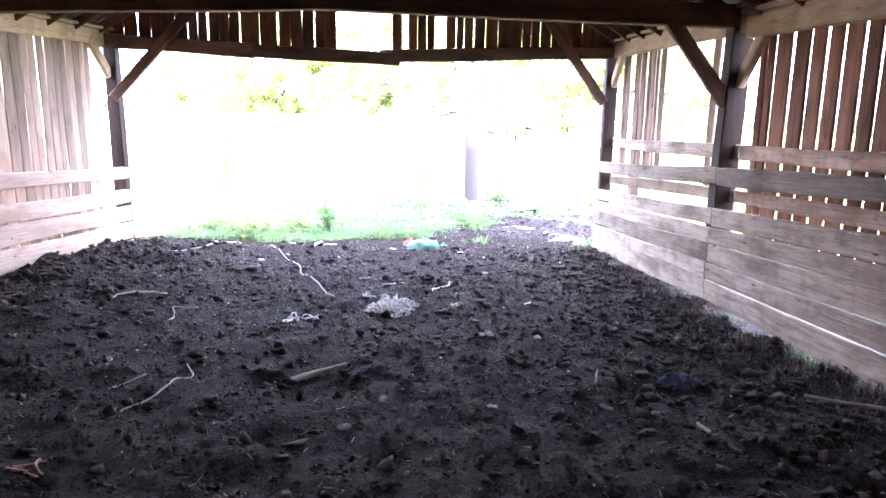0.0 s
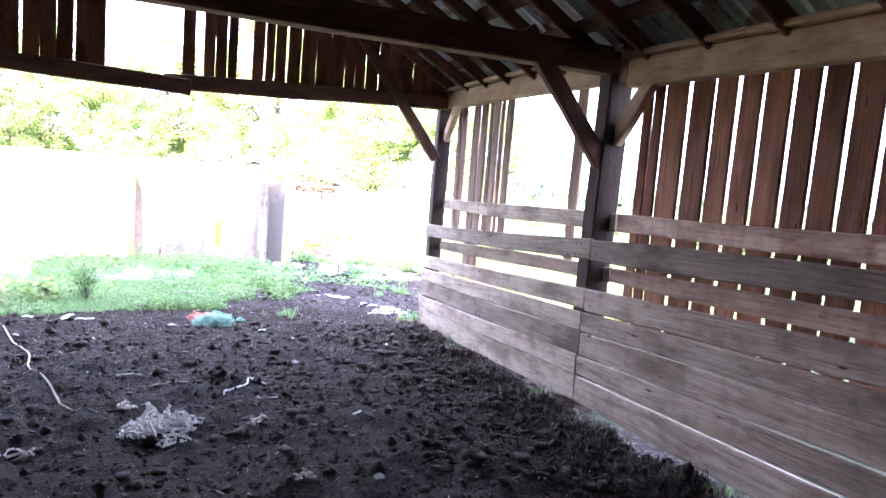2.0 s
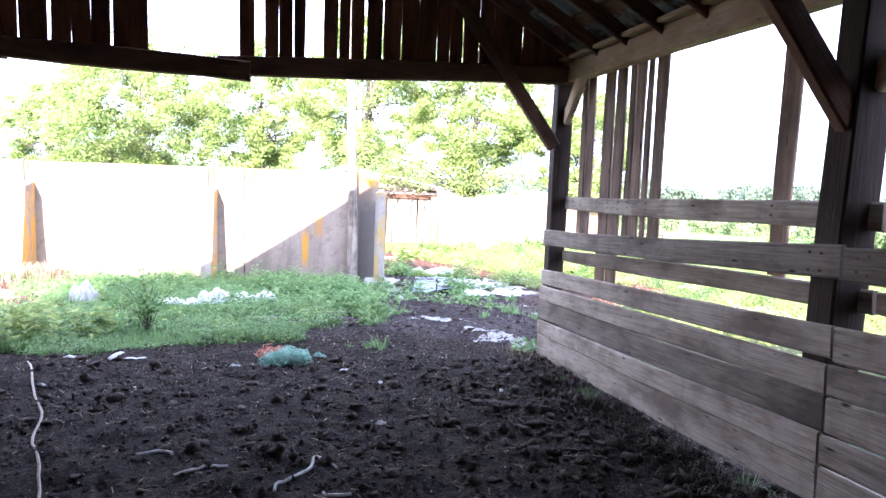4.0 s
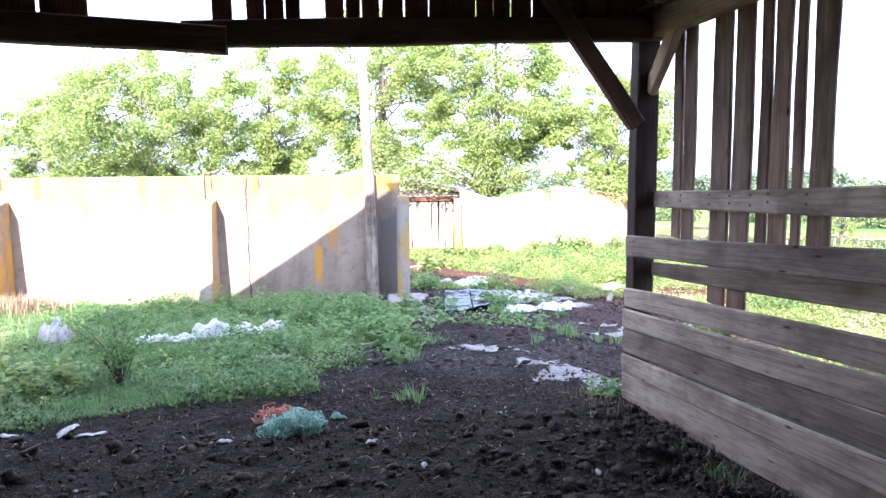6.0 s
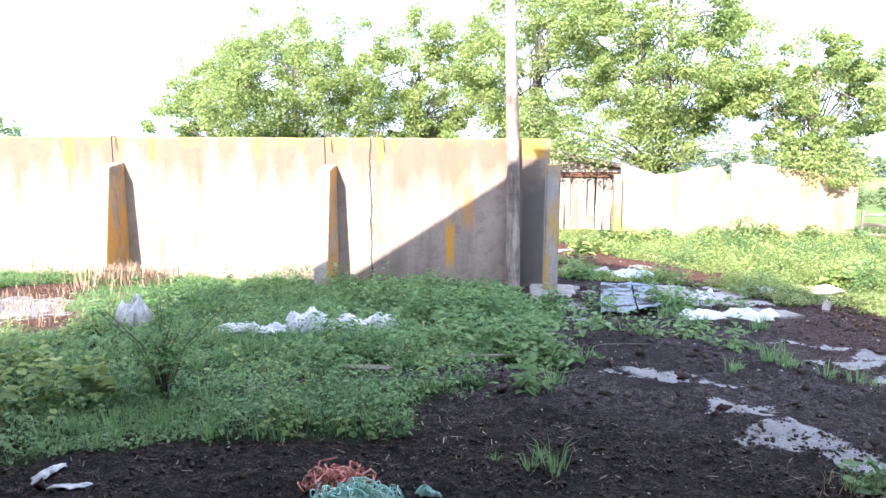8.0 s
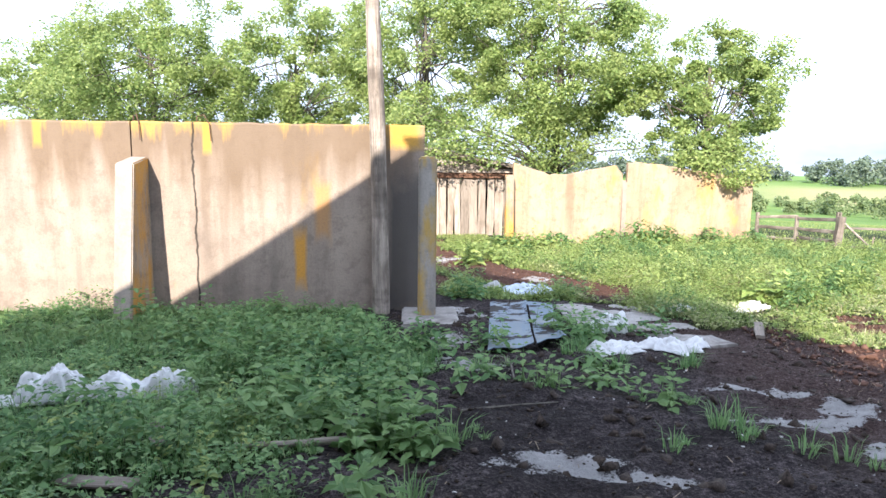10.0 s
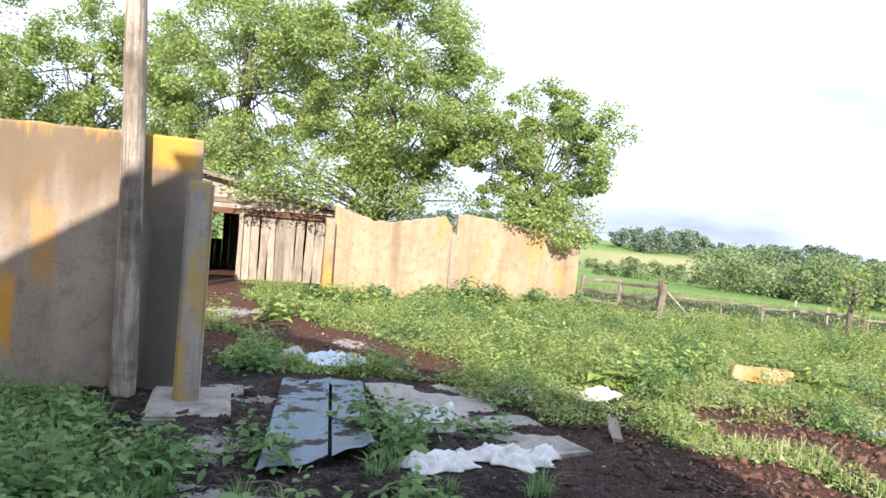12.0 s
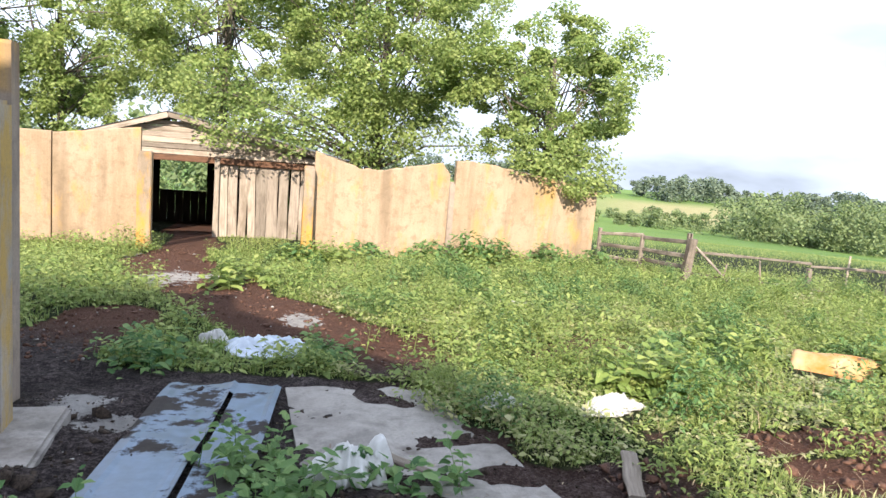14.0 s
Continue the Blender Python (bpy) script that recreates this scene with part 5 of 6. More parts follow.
x, y = scatter(3200, 3.8, 12, 12, 26, 12, 0.3)
blades(x, y, np.full(len(x), 0.2), 0.004, 13, M_STRAW, "dry_weeds", "dry stalks among the yard's grass")
weeds(weed_spots(120, -3, 3, 18, 26.5, 33, 0.12, 0.3, 0.1, 0.3), 43, "weeds", "leafy weeds by the trodden path", 70, 0.06, M_WEED_SUN)
weeds([(2.45, 15.75, 0.22, 0.35), (2.3, 15.45, 0.2, 0.25), (2.75, 16.0, 0.16, 0.25), (1.5, 15.2, 0.16, 0.25), (2.2, 14.6, 0.2, 0.15), (3.0, 15.85, 0.13, 0.2), (2.1, 14.2, 0.2, 0.15), (1.2, 14.3, 0.2, 0.2),
       (2.75, 18.35, 0.25, 0.25), (1.4, 18.3, 0.3, 0.3), (0.55, 13.1, 0.2, 0.2), (0.75, 12.9, 0.2, 0.2), (2.3, 10.65, 0.14, 0.15), (2.2, 10.75, 0.1, 0.2)], 44, "weeds", "leafy weed clumps among the litter")
weeds([(6.4, 26.2, 0.6, 0.75), (7.0, 26.3, 0.5, 0.6), (5.6, 26.3, 0.5, 0.5), (4.3, 26.3, 0.5, 0.4), (8.3, 26.5, 0.6, 0.55), (9.2, 26.2, 0.5, 0.5), (2.9, 25.4, 0.4, 0.35)], 45, "weeds", "tall weeds along the lichened wall", 160, 0.11)
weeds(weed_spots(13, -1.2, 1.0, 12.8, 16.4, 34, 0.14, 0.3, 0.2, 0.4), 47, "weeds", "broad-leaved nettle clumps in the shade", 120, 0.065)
plants(clumped(81, ((-0.6, 14.9, 0.35, 34), (0.1, 14.3, 0.35, 34), (0.3, 13.4, 0.25, 26), (-0.3, 13.3, 0.25, 14), (-0.1, 15.0, 0.25, 18), (-1.2, 15.8, 0.3, 18), (0.75, 12.95, 0.14, 10), (0.6, 12.15, 0.1, 5), (-2.4, 15.6, 0.4, 16), (-0.9, 12.7, 0.2, 8), (-3.2, 14.9, 0.4, 14)), 0.16, 0.46), 82,
       "nettles", "broad green nettles crowding the shaded grass", 0.11, None, 0.3)
plants(clumped(83, ((-3.3, 11.45, 0.26, 20), (-2.5, 11.5, 0.14, 9), (-3.9, 11.8, 0.3, 14), (-2.9, 11.1, 0.2, 8)), 0.24, 0.46), 84, "burdock", "broad-leaved burdock standing in the shaded grass", 0.12, M_WEED_SUN, 0.4)
plants(clumped(85, ((2.28, 16.05, 0.14, 16), (2.28, 15.55, 0.12, 14), (3.25, 15.84, 0.07, 5), (1.34, 15.5, 0.1, 7), (1.5, 18.2, 0.15, 14), (2.75, 18.2, 0.16, 14), (2.4, 13.75, 0.12, 6), (1.7, 14.1, 0.1, 5)), 0.14, 0.36), 86,
       "weeds", "leafy green weeds growing among the litter", 0.085)
g_shade = random.Random(95)
low = [(g_shade.uniform(-4.6, 0.2), g_shade.uniform(10.9, 14.6), g_shade.uniform(0.06, 0.22), g_shade.randint(3, 9)) for _ in range(60)]
low = [q for q in low if turf_at(np.array([q[0]]), np.array([q[1]]))[0] > 0.6]
plants(clumped(96, low, 0.07, 0.26), 97, "weeds", "low leafy weeds dotted through the shaded grass", 0.06, M_WEED_SUN, 0.34)
g_yard = random.Random(87)
spread = []
for _ in range(74):
    gx, gy = g_yard.uniform(3.8, 12.5), g_yard.uniform(15.8, 26.3)
    if gx < 4.9 and gy < 17 or turf_at(gx, gy) < 0.7:
        continue
    spread.append((gx, gy, g_yard.uniform(0.15, 0.5), int(g_yard.uniform(4, 12))))
plants(clumped(88, spread + [(4.35, 19.05, 0.4, 40), (4.0, 19.6, 0.35, 26), (10.3, 21.5, 0.4, 26), (9.0, 18.85, 0.4, 30), (7.9, 17.95, 0.3, 22), (7.5, 18.4, 0.2, 14), (8.3, 18.4, 0.2, 14), (4.6, 17.6, 0.25, 18)], 0.16, 0.48), 89,
       "weeds", "upright leafy weeds across the sunlit yard", 0.055, M_WEED_SUN, 0.22)
plants(clumped(90, ((5.0, 16.9, 0.17, 16), (7.25, 17.1, 0.12, 8), (6.15, 17.75, 0.15, 10), (2.9, 25.3, 0.3, 14), (3.6, 25.6, 0.3, 14), (6.6, 26.2, 0.5, 30), (2.0, 22.4, 0.3, 16)), 0.2, 0.42), 91, "burdock", "pale broad-leaved burdock in the sunlit yard", 0.15, M_WEED_SUN, 0.4)
g_dry = np.random.default_rng(8)
blades(-4.9 + g_dry.normal(size=900) * 0.28, 16.35 + g_dry.normal(size=900) * 0.22, np.full(900, 0.34), 0.008, 9, M_STRAW, "dry_weeds", "dry straw-coloured weeds at the wall's foot")
blades(-5.2 + g_dry.normal(size=1600) * 0.9, 14.6 + g_dry.normal(size=1600) * 0.9, np.full(1600, 0.12), 0.006, 10, M_STRAW, "dry_weeds", "flattened dry straw on bare lit soil")
blades(2.15 + g_dry.normal(size=170) * 0.2, 10.35 + g_dry.normal(size=170) * 0.25, np.full(170, 0.1), 0.004, 11, M_STRAW, "dry_weeds", "dry grass wisps by the barn's corner")
weeds([(-1.95, 11.6, 0.2, 0.6), (-2.05, 11.7, 0.15, 0.5)], 46, "weeds", "tall thin weed bush in the grass", 120, 0.045)

# ---- litter ----


def crumple(name, cx, cy, rx, ry, h, seed, mat, label, category="plastic sheet", yaw=0.0, fine=1.0, parent=None):
    """A crumpled film: a folded, uneven heap that thins out to a ragged rim."""
    n, rings = 84, 24
    flat, lift, faces = [], [], []
    cs, sn, k = math.cos(yaw), math.sin(yaw), fine * min(8.0, 0.3 / max(rx, ry) + 0.55)
    for j in range(rings + 1):
        q = j / rings
        for i in range(n):
            az = 2 * math.pi * i / n
            rag = 1 + 0.35 * (noise.noise((math.cos(az) * 2 + seed, math.sin(az) * 2, 0.3))) + 0.3 * noise.noise((math.cos(az) * 6 + seed, math.sin(az) * 6, 1.3))
            lx, ly = rx * q * rag * math.cos(az), ry * q * rag * math.sin(az)
            x, y = cx + lx * cs - ly * sn, cy + lx * sn + ly * cs
            warp = 0.35 * noise.noise((lx * 6 * k, ly * 6 * k, seed + 9))
            fold = 0.35 + 0.9 * noise.noise((lx * 4 * k + seed, ly * 4 * k, 0)) + 0.9 * (0.4 - abs(noise.noise((lx * 9 * k + warp, ly * 9 * k, seed)))) + 0.38 * (0.35 - abs(noise.noise((lx * 20 * k, ly * 20 * k + warp, seed)))) + 0.08 * noise.noise((lx * 40 * k, ly * 40 * k, seed))
            flat.append((x, y))
            lift.append(0.012 + max(0.0, h * (1 - q ** 3.5) * (0.3 + 0.9 * fold if h < 0.1 else 0.5 + 0.45 * fold)))
    xy = np.array(flat)
    verts = np.column_stack([xy, ground_z(xy[:, 0], xy[:, 1]) + np.array(lift)]).tolist()
    for j in range(rings):
        for i in range(n):
            k = (i + 1) % n
            faces.append((j * n + i, j * n + k, (j + 1) * n + k, (j + 1) * n + i))
    me = mesh_from(name, verts, faces, mat)
    me.polygons.foreach_set("use_smooth", np.ones(len(faces), bool))
    ob = new(name, me)
    so = ob.modifiers.new("thick", "SOLIDIFY")
    so.thickness, so.offset = 0.008, 1
    if parent is not None:
        ob.parent = parent
        return ob
    return tagged(ob, label, category)


sheet = crumple("plastic_sheet", -1.6, 13.85, 0.25, 0.17, 0.24, 2, M_FILM, "long crumpled white plastic sheet bunched up in the grass")
crumple("fold", -1.15, 13.9, 0.32, 0.13, 0.17, 1, M_FILM, "", yaw=0.1, parent=sheet)
crumple("fold", -0.88, 13.95, 0.17, 0.11, 0.19, 17, M_FILM, "", yaw=0.5, parent=sheet)
crumple("trailing_strip", -2.08, 13.64, 0.38, 0.07, 0.09, 18, M_FILM, "", yaw=0.18, parent=sheet)
crumple("plastic_sheet", 2.98, 15.3, 0.34, 0.17, 0.099, 3, M_FILM, "crumpled white plastic film on the soil", yaw=-0.3, fine=1.4)
crumple("plastic_sheet", 2.72, 16.05, 0.18, 0.16, 0.2, 4, M_FILM, "bunched white plastic sack among weeds")
crumple("plastic_sheet", 2.5, 15.2, 0.26, 0.14, 0.08, 5, M_FILM, "torn white plastic film among weeds", fine=1.4)
crumple("plastic_sheet", 4.47, 16.68, 0.22, 0.13, 0.07, 6, M_PLASTIC, "crumpled white plastic film in the grass")
crumple("plastic_sheet", 3.85, 17.05, 0.15, 0.09, 0.07, 7, M_PLASTIC, "scrap of white plastic in the grass")
crumple("plastic_sheet", 5.15, 20.3, 0.22, 0.14, 0.095, 8, M_PLASTIC, "white plastic scrap in the far grass")
crumple("plastic_sheet", 6.4, 15.3, 0.24, 0.13, 0.08, 9, M_PLASTIC, "white plastic film in the grass")
crumple("plastic_sheet", 2.35, 18.75, 0.38, 0.3, 0.099, 10, M_BLUEFILM, "pale blue plastic sheet lying in weeds")
crumple("plastic_sheet", 1.9, 19.0, 0.14, 0.1, 0.12, 16, M_PLASTIC, "small white plastic scrap in weeds")
crumple("plastic_sheet", -3.35, 13.75, 0.18, 0.14, 0.3, 11, M_PLASTIC, "white plastic sack standing in the grass", "sack")


def broken_drum(cx, cy, length, radius, yaw):
    """Half a split drum lying on its side, with a rim at one end and a ragged torn edge."""
    nu, nv = 18, 14
    ca, sa, z0 = math.cos(yaw), math.sin(yaw), ground_height(cx, cy)
    verts, faces = [], []
    for j in range(nv + 1):
        u = j / nv
        for i in range(nu + 1):
            az = math.radians(-8 + 176 * i / nu) + 0.1 * noise.noise((u * 5, i * 0.2, 3.0)) * (i in (0, 1, nu - 1, nu))
            r = radius * (1 + 0.05 * math.exp(-((u - 0.06) / 0.04) ** 2) + 0.03 * math.exp(-((u - 0.5) / 0.03) ** 2) + 0.1 * noise.noise((u * 2.2, i * 0.18, 7.0)))
            along = (u - 0.5) * length + 0.06 * noise.noise((i * 0.5, 1.0, 2.0)) * (j == nv)
            across = r * math.cos(az)
            verts.append((cx + along * ca - across * sa, cy + along * sa + across * ca, z0 - 0.07 + 0.05 * u + max(0.0, r * math.sin(az)) * 1.1))
    for j in range(nv):
        for i in range(nu):
            k = j * (nu + 1) + i
            faces.append((k, k + 1, k + nu + 2, k + nu + 1))
    ob = new("plastic_drum", mesh_from("plastic_drum", verts, faces, M_YELLOW))
    ob.data.polygons.foreach_set("use_smooth", np.ones(len(faces), bool))
    so = ob.modifiers.new("thick", "SOLIDIFY")
    so.thickness = 0.008
    tagged(ob, "broken faded orange plastic drum lying in weeds", "drum")


broken_drum(6.98, 17.5, 0.62, 0.19, -0.78)
M_RAG = plain_material("off_white_cloth", (0.78, 0.75, 0.71), (0.92, 0.9, 0.87), 12, 0.9, 0.15)
crumple("rag", 1.55, 4.25, 0.14, 0.09, 0.05, 14, M_BLUERAG, "dusty dark blue rag on the dung floor", "rag")


def tangle(name, cx, cy, r, h, strands, seed, mat, label, rad=0.004):
    """A puffed heap of looped cord."""
    g = random.Random(seed)
    V, F = [], []
    z0 = ground_height(cx, cy) - 0.01
    for s in range(strands):
        az, q = g.uniform(0, 6.28), math.sqrt(g.random())
        ox, oy, lobe = g.choice(((0.1, 0.1, 1.0), (0.15, 0.0, 0.85), (-0.65, -0.3, 0.5), (0.5, 0.25, 0.7), (-0.35, 0.2, 0.75)))
        q *= 0.45 + 0.35 * lobe
        p = Vector((cx + r * (ox + q * math.cos(az)), cy + r * (oy + 0.75 * q * math.sin(az)), z0 + h * lobe * math.sqrt(max(0.02, 1 - q * q)) * g.uniform(0.1, 1.0)))
        u = Vector((g.gauss(0, 1), g.gauss(0, 1), g.gauss(0, 0.6))).normalized()
        w = u.cross(Vector((g.gauss(0, 1), g.gauss(0, 1), g.gauss(0, 1)))).normalized()
        size, span = g.uniform(0.02, 0.06), g.uniform(2.5, 6.0)
        pts = []
        for k in range(8):
            t = span * k / 7
            o = p + (u * math.cos(t) + w * math.sin(t)) * size * (1 + 0.3 * math.sin(2.3 * t + s))
            o.z = max(o.z, z0 + 0.015)
            pts.append(o)
        a, b = tube(pts, rad, 3)
        F += [tuple(i + len(V) for i in t) for t in b]
        V += a
    return tagged(new(name, mesh_from(name, V, F, mat)), label, "rag" if mat is M_RAG else "net")


tangle("rag", -0.42, 6.3, 0.19, 0.10, 72, 8, M_RAG, "ragged tangle of off-white cloth strips on the dung floor", 0.013)
tangle("rag", -0.62, 6.1, 0.07, 0.04, 9, 9, M_RAG, "small off-white cloth shred beside the rag", 0.011)
for sx, sy in ((-0.36, 5.98), (0.12, 6.31), (-0.75, 6.72), (-1.3, 5.75), (0.35, 5.3), (-1.15, 5.9)):
    tangle("cloth_scrap", sx, sy, 0.05, 0.035, 6, int(sx * 90), M_RAG, "small off-white cloth scrap on the dung floor", 0.009)
tangle("netting", -0.29, 10.12, 0.17, 0.15, 560, 4, M_NET, "heap of tangled turquoise plastic netting on soil", 0.0036)
tangle("twine_tangle", -0.44, 10.42, 0.13, 0.12, 110, 5, M_NET_RED, "tangle of orange-red baling twine", 0.005)
crumple("net_scrap", 0.02, 10.35, 0.06, 0.03, 0.03, 15, M_NET, "small scrap of turquoise netting on soil", "net")


def twine(points, label, mat=M_TWINE, rad=0.009):
    pts, ph = [], rng.uniform(0, 6)
    for (ax, ay), (bx, by) in zip(points, points[1:]):
        for k in range(6):
            f = k / 6
            ph += 0.55
            x, y = ax + (bx - ax) * f + 0.03 * math.sin(ph * 1.3), ay + (by - ay) * f + 0.035 * math.sin(ph * 0.9 + 1)
            pts.append((x, y, ground_height(x, y) + rad * 0.8))
    a, b = tube(pts, rad, 5)
    tagged(new("twine", mesh_from("twine", a, b, mat)), label, "twine")


twine(((-2.6, 10.1), (-1.9, 8.7), (-1.68, 8.1), (-1.35, 7.2), (-0.96, 6.55)), "long pale twisted twine on the dung floor")
twine(((-2.95, 9.9), (-3.1, 9.2), (-3.5, 8.5)), "pale orange twine on the dung floor", rad=0.014)
twine(((-1.75, 3.6), (-1.7, 3.9), (-1.6, 4.2), (-1.72, 4.5)), "short pale twine on the dung floor", rad=0.006)
for pts in (((-0.12, 6.95), (0.0, 7.2), (0.12, 7.46), (0.2, 7.3)), ((-0.63, 7.26), (-0.5, 7.28), (-0.39, 7.36)), ((-0.95, 7.5), (-0.82, 7.6), (-0.7, 7.5)), ((0.15, 6.98), (0.3, 6.95)), ((-0.7, 6.1), (-0.55, 6.25), (-0.3, 6.5), (-0.2, 6.48))):
    twine(pts, "torn pale strip of film on the dung floor", M_PLASTIC, 0.009)

board("stick", (-0.95, 4.14, ground_height(-0.95, 4.14) + 0.03), (-0.63, 4.38, ground_height(-0.63, 4.38) + 0.045), 0.05, 0.035, (0.6, -0.8, 0), M_POLE, None, taper=0.2)
tagged(bpy.data.objects["stick"], "short broken wooden batten on the dung floor", "stick")


def tin_sheet():
    """A folded galvanised sheet with standing seams and a lifted, torn corner."""
    nu, nv = 26, 22
    a, b, c, d = Vector((1.70, 17.6, 0)), Vector((2.42, 17.45, 0)), Vector((2.12, 15.35, 0)), Vector((1.38, 15.0, 0))
    verts, faces = [], []
    for j in range(nv + 1):
        for i in range(nu + 1):
            u, v = i / nu, j / nv
            p = a.lerp(b, u).lerp(d.lerp(c, u), v)
            z = soft_z(p.x, p.y) + 0.035 + 0.02 * noise.noise((p.x * 3, p.y * 2, 0))
            for s in (0.06, 0.52, 0.57, 0.95):
                z += 0.022 * math.exp(-((u - s) / 0.018) ** 2)
            z += 0.10 * max(0, u + v - 1.45) ** 1.0 + max(0, v - 0.8) * (0.05 + 0.16 * noise.noise((u * 4.5, 3.0, 0)))
            verts.append((p.x, p.y, z))
    for j in range(nv):
        for i in range(nu):
            if i == 15 and j > 1:
                continue
            k = j * (nu + 1) + i
            faces.append((k, k + 1, k + nu + 2, k + nu + 1))
    ob = new("metal_sheet", mesh_from("metal_sheet", verts, faces, M_TIN))
    so = ob.modifiers.new("thick", "SOLIDIFY")
    so.thickness = 0.004
    tagged(ob, "bent grey galvanised metal sheet lying on the ground", "metal sheet")


tin_sheet()


def slab():
    verts, faces, n = [], [], 40
    for j in range(n + 1):
        for i in range(n + 1):
            u, v = i / n, j / n
            p = Vector((2.45, 17.5, 0)).lerp(Vector((3.42, 17.5, 0)), u).lerp(Vector((2.5, 15.4, 0)).lerp(Vector((3.72, 15.4, 0)), u), v)
            verts.append((p.x, p.y, soft_z(p.x, p.y) + 0.004 + 0.035 * noise.noise((p.x * 2.6, p.y * 2.6, 4.0)) + 0.015 * noise.noise((p.x * 8, p.y * 8, 1.0))))
    for j in range(n):
        for i in range(n):
            k = j * (n + 1) + i
            faces.append((k, k + 1, k + n + 2, k + n + 1))
    ob = new("concrete_slab", mesh_from("concrete_slab", verts, faces, M_PAD))
    so = ob.modifiers.new("thick", "SOLIDIFY")
    so.thickness, so.offset = 0.1, 1
    tagged(ob, "pale broken concrete slab half covered in soil", "slab")


slab()

# ---- fence past the yard ----
fence = tagged(empty("fence", (11, 23, -1.7)), "rickety wooden rail fence with rusty bars and wire", "fence")


def fence_run(points, tops, rails, size, mat):
    for (ax, ay), (bx, by) in zip(points, points[1:]):
        za, zb = float(plain_z(ax, ay)), float(plain_z(bx, by))
        for h in rails:
            board("rail", (ax, ay, za + h + rng.uniform(-0.05, 0.05)), (bx, by, zb + h + rng.uniform(-0.05, 0.05)), size, size * 0.5, UP, mat, fence, 0.006)
    for (x, y), t in zip(points, tops):
        z = float(plain_z(x, y))
        board("post", (x, y, z - 0.3), (x + rng.uniform(-0.05, 0.05), y, z + t), 0.08, 0.08, ACROSS, M_OLDPOLE, fence, 0.006)


fence_run(((9.85, 27.3), (10.3, 26.2), (10.35, 24.6)), (0.85, 0.8, 0.95), (0.25, 0.5, 0.75), 0.08, M_OLDPOLE)
fence_run(((10.35, 24.6), (11.4, 22.6), (12.4, 21.2), (14.2, 19.6), (17, 17.5)), (0.95, 0.55, 0.6, 0.7, 0.7), (0.2, 0.62), 0.045, M_OLDPOLE)

# ---- loose floor litter ----


def clods(name, label, n, seed, x0, x1, y0, y1, lo, hi, mat, side_bias=0.0, sink=0.3):
    """Small uneven lumps lying on the soil."""
    g = np.random.default_rng(seed)
    x, y = g.uniform(x0, x1, n), g.uniform(y0, y1, n)
    if side_bias > 0:
        d = np.minimum(np.abs(x + 4.0), np.abs(x - 2.1))
        keep = g.random(n) < np.exp(-d * side_bias) + 0.12
        x, y = x[keep], y[keep]
        n = len(x)
    keep = turf_at(x, y) < 0.5
    x, y = x[keep], y[keep]
    n = len(x)
    r = lo + (hi - lo) * g.random(n) ** 2.5
    P = np.stack([x, y, ground_z(x, y) + r * (0.5 - sink)], 1)
    base = np.array(((1, 0, 0), (0, 1, 0), (-1, 0, 0), (0, -1, 0), (0, 0, 0.8), (0, 0, -0.8), (0.6, 0.6, 0.5), (-0.6, 0.6, 0.5), (-0.6, -0.6, 0.5), (0.6, -0.6, 0.5)), float)
    v = P[:, None] + base[None] * r[:, None, None] * g.uniform(0.35, 1.4, (n, len(base), 1)) * g.uniform(0.5, 1.4, (n, 1, 3))
    tri = np.array(((4, 6, 7), (4, 7, 8), (4, 8, 9), (4, 9, 6), (0, 1, 6), (1, 2, 7), (2, 3, 8), (3, 0, 9), (6, 1, 7), (7, 2, 8), (8, 3, 9), (9, 0, 6), (5, 1, 0), (5, 2, 1), (5, 3, 2), (5, 0, 3)))
    f = (np.arange(n)[:, None, None] * len(base) + tri[None]).reshape(-1, 3)
    me = big_mesh(name, v.reshape(-1, 3), f, mat)
    me.polygons.foreach_set("use_smooth", np.ones(len(f), bool))
    return tagged(new(name, me), label, "soil", kind="stuff")


clods("dung_crumbs", "dark dry dung crumbs over the barn floor", 42000, 61, -4.6, 2.6, 0.5, 11.5, 0.003, 0.018, M_CLOD)
clods("dung_clods", "dark clods heaped along the barn's walls", 14000, 62, -4.6, 2.6, 0.5, 10.2, 0.008, 0.055, M_CLOD, 1.2)
clods("dung_lumps", "large dark dung lumps over the barn floor", 800, 69, -4.5, 2.4, 0.8, 10.0, 0.02, 0.06, M_CLOD, 0.25, 0.55)
clods("soil_crumbs", "dark soil crumbs on the trodden yard", 9000, 63, 0.0, 4.8, 10.5, 17.5, 0.003, 0.014, M_CLOD)
clods("soil_lumps", "dark lumps of trodden soil in the yard", 700, 75, 0.3, 4.6, 11.2, 17.2, 0.015, 0.06, M_CLOD, 0, 0.6)
clods("pale_chips", "small pale stone and plaster chips on the floor", 1500, 64, -4.4, 4.6, 1.0, 17.0, 0.003, 0.012, M_STONE, 0, 0.1)


